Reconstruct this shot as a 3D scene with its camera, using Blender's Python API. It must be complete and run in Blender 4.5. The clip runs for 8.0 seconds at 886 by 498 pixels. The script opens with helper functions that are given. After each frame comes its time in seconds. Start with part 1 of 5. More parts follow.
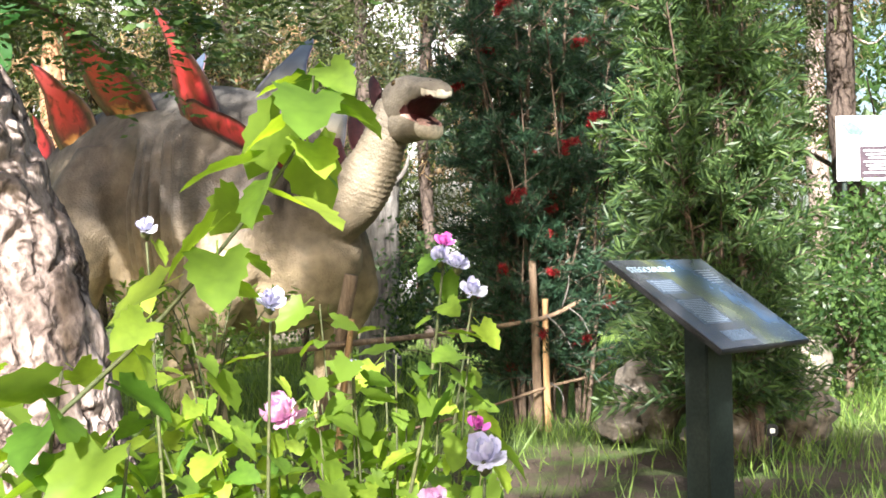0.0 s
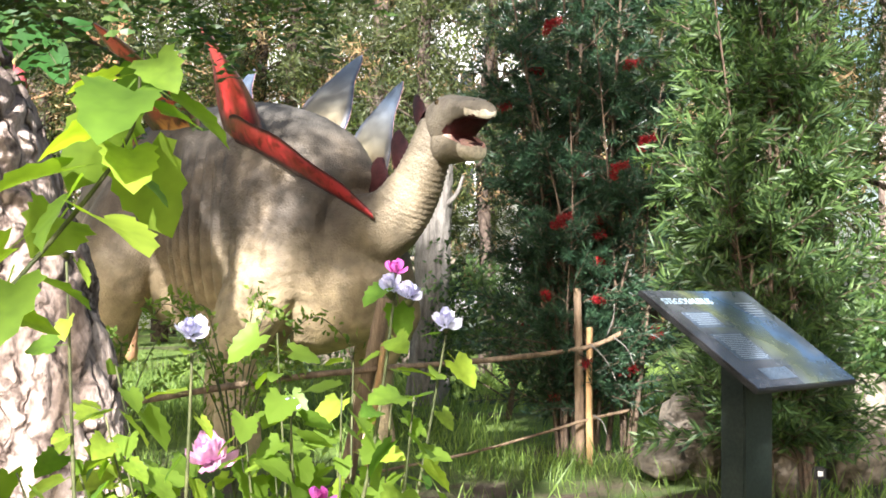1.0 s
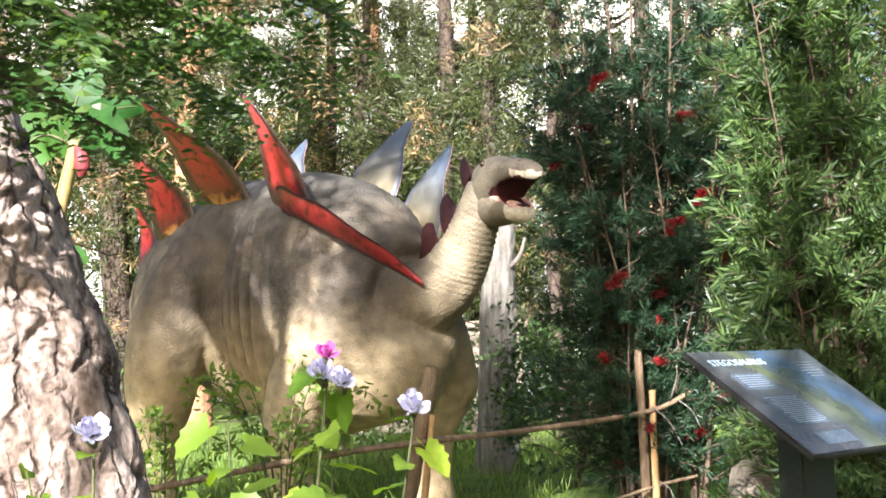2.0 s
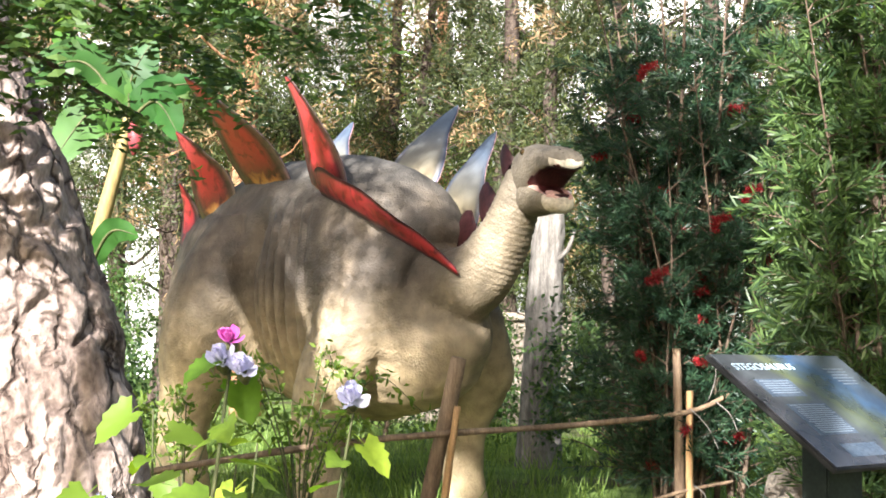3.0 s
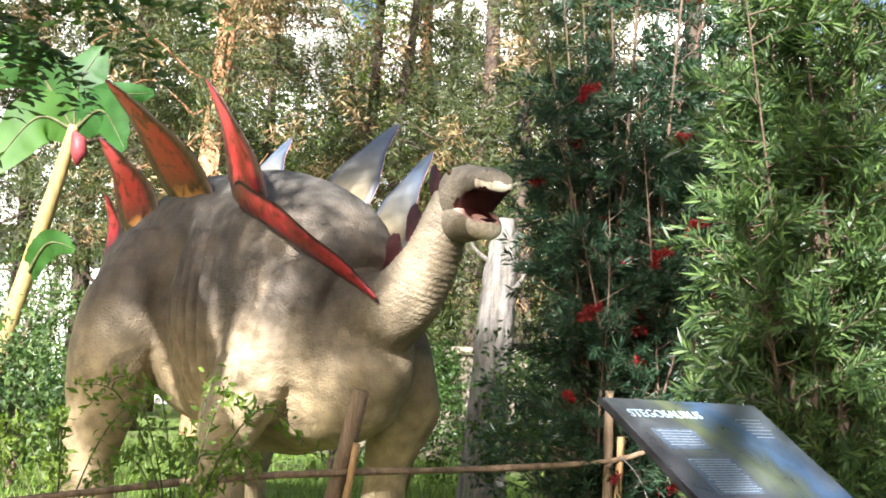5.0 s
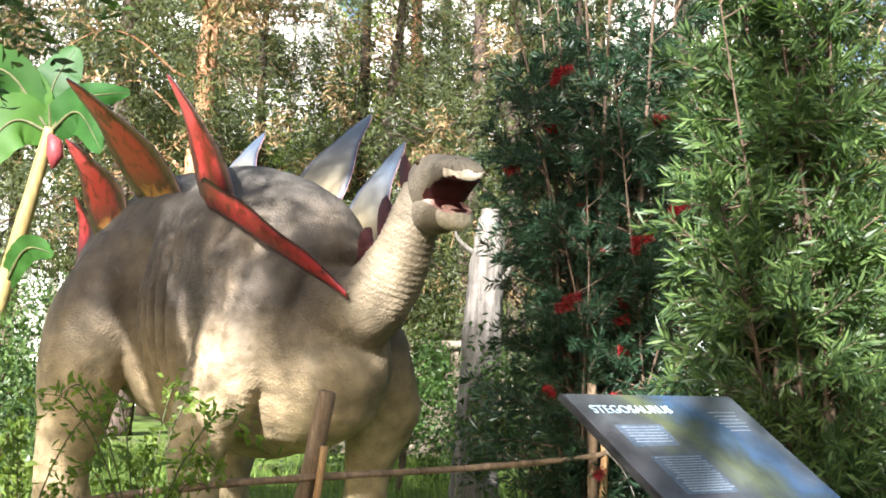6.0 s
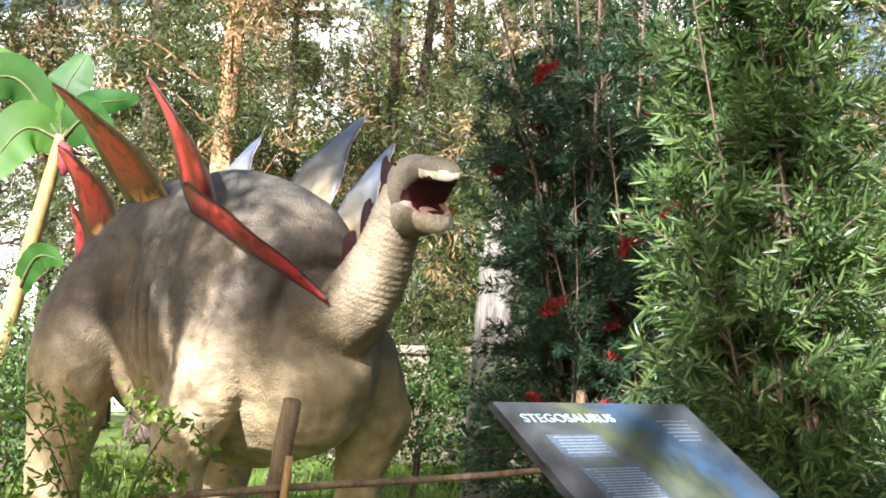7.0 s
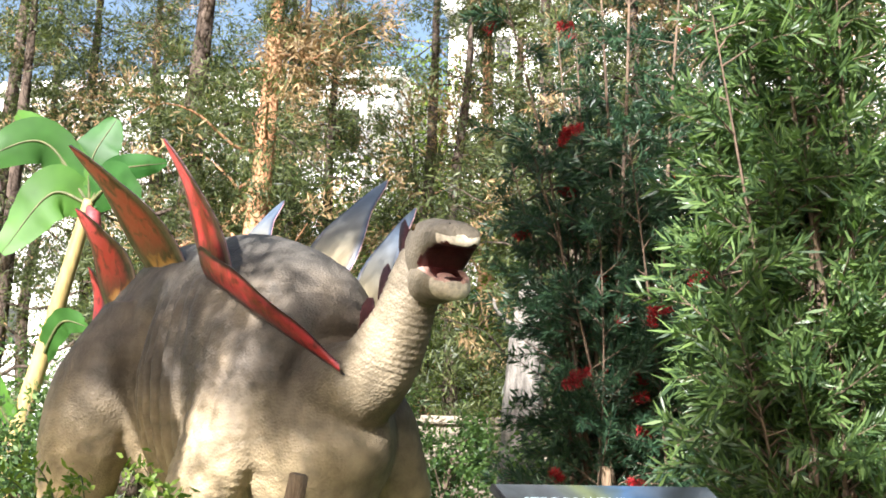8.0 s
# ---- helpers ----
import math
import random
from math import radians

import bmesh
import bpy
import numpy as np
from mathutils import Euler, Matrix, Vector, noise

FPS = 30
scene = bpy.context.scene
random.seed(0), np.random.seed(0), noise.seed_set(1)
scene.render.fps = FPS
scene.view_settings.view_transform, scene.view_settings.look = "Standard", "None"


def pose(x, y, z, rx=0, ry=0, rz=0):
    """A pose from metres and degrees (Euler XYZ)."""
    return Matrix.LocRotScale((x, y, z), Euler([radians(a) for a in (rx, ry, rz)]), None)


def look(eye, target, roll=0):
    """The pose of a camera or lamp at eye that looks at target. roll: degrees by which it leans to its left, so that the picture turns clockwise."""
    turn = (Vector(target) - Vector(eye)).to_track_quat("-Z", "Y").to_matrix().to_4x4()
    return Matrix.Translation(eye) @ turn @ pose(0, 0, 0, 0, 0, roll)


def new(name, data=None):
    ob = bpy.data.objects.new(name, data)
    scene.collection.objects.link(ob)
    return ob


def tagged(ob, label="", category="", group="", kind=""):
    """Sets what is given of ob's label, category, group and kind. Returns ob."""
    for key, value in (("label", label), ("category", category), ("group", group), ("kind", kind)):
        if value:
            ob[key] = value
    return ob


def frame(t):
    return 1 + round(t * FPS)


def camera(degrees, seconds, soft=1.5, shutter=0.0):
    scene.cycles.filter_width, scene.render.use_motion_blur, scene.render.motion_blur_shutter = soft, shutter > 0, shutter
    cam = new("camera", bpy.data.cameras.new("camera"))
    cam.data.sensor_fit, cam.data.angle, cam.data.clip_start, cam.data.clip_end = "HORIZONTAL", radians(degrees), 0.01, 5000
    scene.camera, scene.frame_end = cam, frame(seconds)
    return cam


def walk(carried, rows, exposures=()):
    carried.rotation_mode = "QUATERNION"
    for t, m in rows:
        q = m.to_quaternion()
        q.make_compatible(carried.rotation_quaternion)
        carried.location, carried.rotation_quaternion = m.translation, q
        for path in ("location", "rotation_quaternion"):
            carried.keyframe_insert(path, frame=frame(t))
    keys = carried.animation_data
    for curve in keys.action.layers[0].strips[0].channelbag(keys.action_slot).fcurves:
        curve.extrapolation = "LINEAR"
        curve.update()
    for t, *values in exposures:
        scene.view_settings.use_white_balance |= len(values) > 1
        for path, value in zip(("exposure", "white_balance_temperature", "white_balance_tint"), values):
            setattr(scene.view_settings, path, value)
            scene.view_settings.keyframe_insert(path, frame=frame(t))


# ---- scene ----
cam = camera(39.0, 8.0, soft=1.75)
PATH = [
    (0, (0.236, -2.42, 1.268), (0.234, -0.42, 1.3), -1.0),
    (0.5, (0.39, -2.326, 1.27), (0.307, -0.328, 1.304), -0.7),
    (1, (0.447, -2.16, 1.283), (0.333, -0.165, 1.351), 0.5),
    (1.5, (0.509, -2.034, 1.307), (0.383, -0.041, 1.424), -0.6),
    (2, (0.673, -1.905, 1.314), (0.426, 0.072, 1.483), -1.5),
    (2.2, (0.764, -1.866, 1.306), (0.477, 0.105, 1.485), 0.6),
    (3.3, (0.882, -1.6, 1.32), (0.522, 0.362, 1.467), 0.8),
    (3.5, (0.902, -1.535, 1.312), (0.567, 0.431, 1.461), 0.6),
    (4, (0.915, -1.36, 1.312), (0.645, 0.617, 1.447), 0.1),
    (4.5, (1.087, -1.193, 1.316), (0.795, 0.776, 1.508), 2.7),
    (5.8, (1.34, -0.745, 1.353), (0.957, 1.206, 1.566), 2.9),
    (6, (1.38, -0.697, 1.357), (1.032, 1.263, 1.554), 1.7),
    (6.5, (1.557, -0.523, 1.348), (1.174, 1.431, 1.535), 1.1),
    (7, (1.759, -0.391, 1.371), (1.332, 1.552, 1.576), 1.5),
    (7.5, (1.83, -0.249, 1.372), (1.373, 1.688, 1.564), 1.7),
    (8, (1.823, -0.073, 1.404), (1.331, 1.84, 1.715), 2.1),
]
walk(cam, [(t, look(eye, target, roll)) for t, eye, target, roll in PATH])


# ---- world and sun ----
SUN = Vector((-0.15, -0.88, 0.5)).normalized()
world = bpy.data.worlds.new("sky")
scene.world = world
world.use_nodes = True
wn = world.node_tree
sky = wn.nodes.new("ShaderNodeTexSky")
sky.sky_type = "NISHITA"
sky.sun_disc = False
sky.air_density, sky.dust_density, sky.ozone_density = 1.0, 3.0, 0.6
sky.sun_elevation = math.asin(SUN.z)
sky.sun_rotation = math.atan2(SUN.x, SUN.y)
wn.links.new(sky.outputs[0], wn.nodes["Background"].inputs[0])
wn.nodes["Background"].inputs[1].default_value = 0.06
sun_data = bpy.data.lights.new("sun", "SUN")
sun_data.energy, sun_data.angle, sun_data.color = 5.0, radians(0.6), (1.0, 0.975, 0.99)
sun = new("sun", sun_data)
sun.matrix_world = look(SUN * 60, (0, 0, 0))
scene.view_settings.exposure = 2.17


# ---- materials ----
def material(name, rough=0.8, spec=0.3):
    m = bpy.data.materials.new(name)
    m.use_nodes = True
    b = m.node_tree.nodes["Principled BSDF"]
    b.inputs["Roughness"].default_value = rough
    b.inputs["Specular IOR Level"].default_value = spec
    return m, m.node_tree, b


def noise_node(nt, scale, detail=4.0, coords="Object", distort=0.0, stretch=None):
    tc = nt.nodes.new("ShaderNodeTexCoord")
    n = nt.nodes.new("ShaderNodeTexNoise")
    n.inputs["Scale"].default_value, n.inputs["Detail"].default_value = scale, detail
    n.inputs["Distortion"].default_value = distort
    out = tc.outputs[coords]
    if stretch:
        mp = nt.nodes.new("ShaderNodeMapping")
        mp.inputs["Scale"].default_value = stretch
        nt.links.new(out, mp.inputs[0])
        out = mp.outputs[0]
    nt.links.new(out, n.inputs["Vector"])
    return n


def ramp_node(nt, source, stops):
    r = nt.nodes.new("ShaderNodeValToRGB")
    while len(r.color_ramp.elements) < len(stops):
        r.color_ramp.elements.new(0.5)
    for e, (p, c) in zip(r.color_ramp.elements, stops):
        e.position, e.color = p, (*c, 1)
    nt.links.new(source, r.inputs[0])
    return r


def mix_node(nt, fac, a, b, blend="MIX"):
    m = nt.nodes.new("ShaderNodeMix")
    m.data_type, m.blend_type = "RGBA", blend
    for value, slot in ((fac, 0), (a, 6), (b, 7)):
        if isinstance(value, (int, float)):
            m.inputs[slot].default_value = value
        elif isinstance(value, tuple):
            m.inputs[slot].default_value = (*value, 1)
        else:
            nt.links.new(value, m.inputs[slot])
    return m.outputs[2]


def bump(nt, b, height, strength=0.5, distance=0.02):
    n = nt.nodes.new("ShaderNodeBump")
    n.inputs["Strength"].default_value, n.inputs["Distance"].default_value = strength, distance
    nt.links.new(height, n.inputs["Height"])
    nt.links.new(n.outputs[0], b.inputs["Normal"])


def mottled(name, dark, light, scale=6.0, fine=40.0, rough=0.85, strength=0.4, distance=0.01, stretch=None, spec=0.3):
    m, nt, b = material(name, rough, spec)
    big, small = noise_node(nt, scale, 5, stretch=stretch), noise_node(nt, fine, 4, stretch=stretch)
    mid = tuple((x + y) / 2 for x, y in zip(dark, light))
    r = ramp_node(nt, big.outputs[0], [(0.3, dark), (0.5, mid), (0.7, light)])
    g = ramp_node(nt, small.outputs[0], [(0.25, (0.6, 0.6, 0.6)), (0.75, (1.25, 1.25, 1.25))])
    nt.links.new(mix_node(nt, 1.0, r.outputs[0], g.outputs[0], "MULTIPLY"), b.inputs["Base Color"])
    bump(nt, b, small.outputs[0], strength, distance)
    return m


def leafy(name, dark, light, through_color, rough=0.45, glow=0.45, per="island"):
    """Leaves: a colour that varies from leaf to leaf, and light that shines through the blade."""
    m, nt, b = material(name, rough, 0.4)
    if per == "island":
        rnd = nt.nodes.new("ShaderNodeNewGeometry").outputs["Random Per Island"]
    else:
        rnd = nt.nodes.new("ShaderNodeObjectInfo").outputs["Random"]
    big = noise_node(nt, 1.6, 3)
    r = ramp_node(nt, rnd, [(0.0, dark), (0.6, tuple((x + y) / 2 for x, y in zip(dark, light))), (1.0, light)])
    g = ramp_node(nt, big.outputs[0], [(0.3, (0.6, 0.65, 0.6)), (0.7, (1.2, 1.2, 1.1))])
    col = mix_node(nt, 1.0, r.outputs[0], g.outputs[0], "MULTIPLY")
    nt.links.new(col, b.inputs["Base Color"])
    tr = nt.nodes.new("ShaderNodeBsdfTranslucent")
    nt.links.new(mix_node(nt, 1.0, col, through_color, "MULTIPLY"), tr.inputs[0])
    ms = nt.nodes.new("ShaderNodeMixShader")
    ms.inputs[0].default_value = glow
    nt.links.new(b.outputs[0], ms.inputs[1])
    nt.links.new(tr.outputs[0], ms.inputs[2])
    nt.links.new(ms.outputs[0], nt.nodes["Material Output"].inputs[0])
    return m


def bark_material(name, dark, light, crack, size=7.0):
    """Plates of bark between dark, upright cracks."""
    m, nt, b = material(name, 0.95, 0.15)
    big, fine = noise_node(nt, 3.0, 5, stretch=(1, 1, 0.4)), noise_node(nt, 40, 4, stretch=(1, 1, 0.6))
    tc = nt.nodes.new("ShaderNodeTexCoord")
    mp = nt.nodes.new("ShaderNodeMapping")
    mp.inputs["Scale"].default_value = (1, 1, 0.36)
    warp = noise_node(nt, 9.0, 5)
    off = nt.nodes.new("ShaderNodeVectorMath")
    off.operation = "MULTIPLY_ADD"
    off.inputs[1].default_value = (0.12, 0.12, 0.05)
    nt.links.new(tc.outputs["Object"], mp.inputs[0])
    nt.links.new(warp.outputs["Color"], off.inputs[0])
    nt.links.new(mp.outputs[0], off.inputs[2])
    vor = nt.nodes.new("ShaderNodeTexVoronoi")
    vor.feature = "DISTANCE_TO_EDGE"
    vor.inputs["Scale"].default_value = size
    nt.links.new(off.outputs[0], vor.inputs["Vector"])
    wear = ramp_node(nt, noise_node(nt, 6.0, 4).outputs[0], [(0.4, (0.0, 0.0, 0.0)), (0.7, (0.75, 0.75, 0.75))])
    gap = ramp_node(nt, vor.outputs["Distance"], [(0.0, (0, 0, 0)), (0.03, (0.25, 0.25, 0.25)), (0.1, (1, 1, 1))])
    gap = nt.nodes[mix_node(nt, wear.outputs[0], gap.outputs[0], (1.0, 1.0, 1.0)).node.name]
    col = ramp_node(nt, big.outputs[0], [(0.3, dark), (0.7, light)])
    col = mix_node(nt, gap.outputs[2], crack, col.outputs[0])
    g = ramp_node(nt, fine.outputs[0], [(0.3, (0.58, 0.56, 0.54)), (0.7, (1.3, 1.3, 1.3))])
    nt.links.new(mix_node(nt, 1.0, col, g.outputs[0], "MULTIPLY"), b.inputs["Base Color"])
    h = mix_node(nt, 0.4, gap.outputs[2], fine.outputs[0])
    bump(nt, b, h, 0.9, 0.03)
    return m


BARK = bark_material("pine_bark", (0.13, 0.09, 0.07), (0.54, 0.44, 0.38), (0.035, 0.022, 0.017))
# dark bark for the background pines, darkened further in its colour for shade
BARK_SHADED_DARK = bark_material("shade_darkened_pine_bark", (0.035, 0.026, 0.02), (0.13, 0.1, 0.08), (0.015, 0.01, 0.008))
BARK_RED = mottled("orange_pine_bark", (0.22, 0.1, 0.05), (0.5, 0.27, 0.15), 3, 24, 0.95, 0.8, 0.03, (1, 1, 0.4))
TWIG = mottled("twig_bark", (0.06, 0.042, 0.03), (0.17, 0.12, 0.08), 12, 60)
GREEN_STEM = mottled("green_stem", (0.05, 0.065, 0.022), (0.12, 0.12, 0.05), 12, 60, 0.6)
GREY_WOOD = mottled("grey_weathered_wood", (0.09, 0.08, 0.068), (0.29, 0.265, 0.23), 3, 30, 0.9, 0.6, 0.02, (6, 6, 0.7))
BROWN_WOOD = mottled("brown_split_wood", (0.14, 0.095, 0.06), (0.34, 0.24, 0.15), 3, 30, 0.9, 0.6, 0.02, (6, 6, 0.7))
YELLOW_WOOD = mottled("split_yellow_wood", (0.3, 0.16, 0.07), (0.6, 0.38, 0.18), 4, 40, 0.85, 0.5, 0.01, (8, 8, 0.8))
PINE_NEEDLE = leafy("pine_needles", (0.024, 0.037, 0.016), (0.12, 0.14, 0.052), (1.5, 1.5, 0.8), 0.5, 0.4)
DRY_NEEDLE = leafy("dry_pine_needles", (0.16, 0.1, 0.055), (0.42, 0.29, 0.16), (1.3, 1.1, 0.8), 0.6, 0.3)
BRUSH_LEAF = leafy("bottlebrush_leaves", (0.016, 0.042, 0.026), (0.056, 0.105, 0.054), (1.3, 1.5, 0.8), 0.4, 0.3)
WILLOW_LEAF = leafy("long_green_leaves", (0.026, 0.055, 0.026), (0.15, 0.225, 0.075), (1.3, 1.5, 0.7), 0.4, 0.4)
CANOPY_LEAF = leafy("canopy_leaves", (0.034, 0.076, 0.024), (0.11, 0.18, 0.052), (1.4, 1.5, 0.6), 0.4, 0.45)
# yellow-green leaves, sunlight put into the colour by lightening it
SUNLIT_LEAF = leafy("sunny_leaves", (0.1, 0.17, 0.03), (0.25, 0.32, 0.07), (1.4, 1.5, 0.5), 0.5, 0.5)
HIBISCUS_LEAF = leafy("hibiscus_leaves", (0.1, 0.2, 0.03), (0.4, 0.5, 0.07), (1.6, 1.6, 0.5), 0.45, 0.55, "object")
BANANA_LEAF = leafy("banana_leaves", (0.03, 0.11, 0.025), (0.1, 0.22, 0.04), (1.5, 1.6, 0.4), 0.55, 0.45, "object")
GRASS = leafy("grass_blades", (0.075, 0.14, 0.03), (0.27, 0.37, 0.09), (1.4, 1.4, 0.5), 0.5, 0.4)
RED_BRUSH = leafy("red_flower_bristles", (0.2, 0.008, 0.012), (0.38, 0.015, 0.02), (1.2, 0.6, 0.6), 0.6, 0.3)
PINK_PETAL = leafy("pink_petals", (0.7, 0.35, 0.62), (0.85, 0.55, 0.78), (1.1, 1.0, 1.1), 0.6, 0.4, "object")
LILAC_PETAL = leafy("lilac_petals", (0.55, 0.52, 0.75), (0.75, 0.72, 0.9), (1.0, 1.0, 1.1), 0.6, 0.4, "object")
MAGENTA_PETAL = leafy("magenta_petals", (0.6, 0.1, 0.45), (0.75, 0.2, 0.6), (1.2, 0.9, 1.1), 0.6, 0.4, "object")
BANANA_STEM = mottled("banana_stem", (0.2, 0.14, 0.05), (0.42, 0.32, 0.13), 2, 20, 0.6, 0.3, 0.01, (1, 1, 0.3))
BANANA_BUD = mottled("banana_bud", (0.16, 0.02, 0.03), (0.3, 0.06, 0.06), 4, 30, 0.5)
ROCK = mottled("pale_rock", (0.1, 0.082, 0.06), (0.3, 0.255, 0.2), 3, 25, 0.95, 0.7, 0.03)
PLASTER = mottled("white_plaster", (0.7, 0.68, 0.64), (0.84, 0.83, 0.8), 0.6, 10, 0.9, 0.1)
DARK_METAL = mottled("dark_green_paint", (0.01, 0.018, 0.014), (0.024, 0.034, 0.027), 5, 60, 0.65, 0.1, 0.002)
BLACK_PLASTIC = mottled("black_plastic", (0.01, 0.01, 0.01), (0.03, 0.03, 0.03), 8, 60, 0.4, 0.1, 0.002)
GLASS_DARK, _nt, _b = material("window_glass", 0.05, 0.5)
_b.inputs["Base Color"].default_value = (0.03, 0.035, 0.04, 1)


def ground_material():
    m, nt, b = material("grassy_ground", 0.95, 0.2)
    big, mid, fine = noise_node(nt, 0.35, 5), noise_node(nt, 2.2, 5), noise_node(nt, 45, 4)
    green = ramp_node(nt, mid.outputs[0], [(0.3, (0.08, 0.14, 0.03)), (0.7, (0.19, 0.28, 0.06))])
    soil = ramp_node(nt, mid.outputs[0], [(0.3, (0.05, 0.036, 0.026)), (0.7, (0.12, 0.09, 0.062))])
    pick = ramp_node(nt, big.outputs[0], [(0.5, (0, 0, 0)), (0.62, (1, 1, 1))])
    tc = nt.nodes.new("ShaderNodeTexCoord")
    sep = nt.nodes.new("ShaderNodeSeparateXYZ")
    nt.links.new(tc.outputs["Object"], sep.inputs[0])
    near = nt.nodes.new("ShaderNodeMapRange")
    near.inputs[1].default_value, near.inputs[2].default_value = 7.6, 5.9
    nt.links.new(sep.outputs[1], near.inputs[0])
    edge = nt.nodes.new("ShaderNodeMath")
    edge.operation = "MULTIPLY"
    edge.use_clamp = True
    wide = ramp_node(nt, mid.outputs[0], [(0.35, (0.3, 0.3, 0.3)), (0.6, (1.3, 1.3, 1.3))])
    nt.links.new(near.outputs[0], edge.inputs[0])
    nt.links.new(wide.outputs[0], edge.inputs[1])
    col = mix_node(nt, pick.outputs[0], green.outputs[0], soil.outputs[0])
    col = mix_node(nt, edge.outputs[0], col, soil.outputs[0])
    g = ramp_node(nt, fine.outputs[0], [(0.25, (0.5, 0.5, 0.5)), (0.75, (1.3, 1.3, 1.3))])
    nt.links.new(mix_node(nt, 1.0, col, g.outputs[0], "MULTIPLY"), b.inputs["Base Color"])
    bump(nt, b, fine.outputs[0], 0.8, 0.04)
    return m


def skin_material():
    m, nt, b = material("reptile_skin", 0.62, 0.35)
    big, mid, fine = noise_node(nt, 1.4, 5), noise_node(nt, 7, 6), noise_node(nt, 60, 3)
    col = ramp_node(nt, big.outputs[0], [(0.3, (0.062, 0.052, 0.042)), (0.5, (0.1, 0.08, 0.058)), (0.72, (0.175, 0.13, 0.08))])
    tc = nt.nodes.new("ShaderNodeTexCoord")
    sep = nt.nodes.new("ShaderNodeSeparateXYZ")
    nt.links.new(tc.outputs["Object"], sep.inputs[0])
    # cream belly paint, lightened up to the shoulder to look sunlit
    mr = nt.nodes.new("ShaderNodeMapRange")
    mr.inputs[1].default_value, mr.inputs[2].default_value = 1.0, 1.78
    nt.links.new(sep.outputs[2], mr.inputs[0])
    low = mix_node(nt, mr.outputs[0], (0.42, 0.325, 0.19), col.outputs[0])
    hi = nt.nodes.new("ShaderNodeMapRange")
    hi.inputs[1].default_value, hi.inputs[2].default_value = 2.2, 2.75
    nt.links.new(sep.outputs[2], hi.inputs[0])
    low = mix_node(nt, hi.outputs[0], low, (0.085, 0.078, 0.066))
    # neck lightened in the colour as if the sun lit it
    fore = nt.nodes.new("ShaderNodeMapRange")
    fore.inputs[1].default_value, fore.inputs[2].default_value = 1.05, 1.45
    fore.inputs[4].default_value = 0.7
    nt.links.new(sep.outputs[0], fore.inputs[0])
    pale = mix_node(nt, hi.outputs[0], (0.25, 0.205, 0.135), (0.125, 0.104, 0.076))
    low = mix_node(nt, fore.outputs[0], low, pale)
    g = ramp_node(nt, mid.outputs[0], [(0.3, (0.6, 0.6, 0.6)), (0.7, (1.25, 1.25, 1.25))])
    nt.links.new(mix_node(nt, 1.0, low, g.outputs[0], "MULTIPLY"), b.inputs["Base Color"])
    vor = nt.nodes.new("ShaderNodeTexVoronoi")
    vor.inputs["Scale"].default_value = 55
    nt.links.new(tc.outputs["Object"], vor.inputs["Vector"])
    add = nt.nodes.new("ShaderNodeMath")
    add.operation = "ADD"
    nt.links.new(vor.outputs["Distance"], add.inputs[0])
    nt.links.new(mid.outputs[0], add.inputs[1])
    bump(nt, b, add.outputs[0], 0.45, 0.012)
    return m


def plate_material():
    """Painted back plates: red at the tip, pinked there as a sunlit highlight, ochre with dark blotches at the base, a
    dark rim.
    """
    m, nt, b = material("red_painted_plate", 0.38, 0.5)
    uv = nt.nodes.new("ShaderNodeUVMap")
    sep = nt.nodes.new("ShaderNodeSeparateXYZ")
    nt.links.new(uv.outputs[0], sep.inputs[0])
    n = noise_node(nt, 9, 5, distort=0.6)
    wob = nt.nodes.new("ShaderNodeMath")
    wob.operation = "MULTIPLY_ADD"
    wob.inputs[1].default_value, wob.inputs[2].default_value = 0.24, -0.1
    nt.links.new(n.outputs[0], wob.inputs[0])
    v = nt.nodes.new("ShaderNodeMath")
    nt.links.new(sep.outputs[1], v.inputs[0])
    nt.links.new(wob.outputs[0], v.inputs[1])
    face = ramp_node(nt, v.outputs[0], [(0.0, (0.5, 0.34, 0.15)), (0.09, (0.42, 0.17, 0.045)), (0.15, (0.15, 0.018, 0.016)), (0.27, (0.34, 0.022, 0.026)), (0.45, (0.46, 0.025, 0.03)), (0.85, (0.62, 0.085, 0.09))])
    u = nt.nodes.new("ShaderNodeMath")
    u.operation = "ABSOLUTE"
    nt.links.new(sep.outputs[0], u.inputs[0])
    rim = ramp_node(nt, u.outputs[0], [(0.5, (0, 0, 0)), (0.76, (0.92, 0.92, 0.92)), (0.95, (0.6, 0.6, 0.6))])
    col = mix_node(nt, rim.outputs[0], face.outputs[0], (0.045, 0.02, 0.022))
    # pale front edge, a highlight painted along the rim
    edge = ramp_node(nt, sep.outputs[0], [(0.86, (0, 0, 0)), (0.97, (1, 1, 1))])
    col = mix_node(nt, edge.outputs[0], col, (0.34, 0.2, 0.2))
    blot = ramp_node(nt, n.outputs[0], [(0.5, (1, 1, 1)), (0.64, (0.3, 0.22, 0.2))])
    nt.links.new(mix_node(nt, 1.0, col, blot.outputs[0], "MULTIPLY"), b.inputs["Base Color"])
    bump(nt, b, n.outputs[0], 0.3, 0.02)
    return m


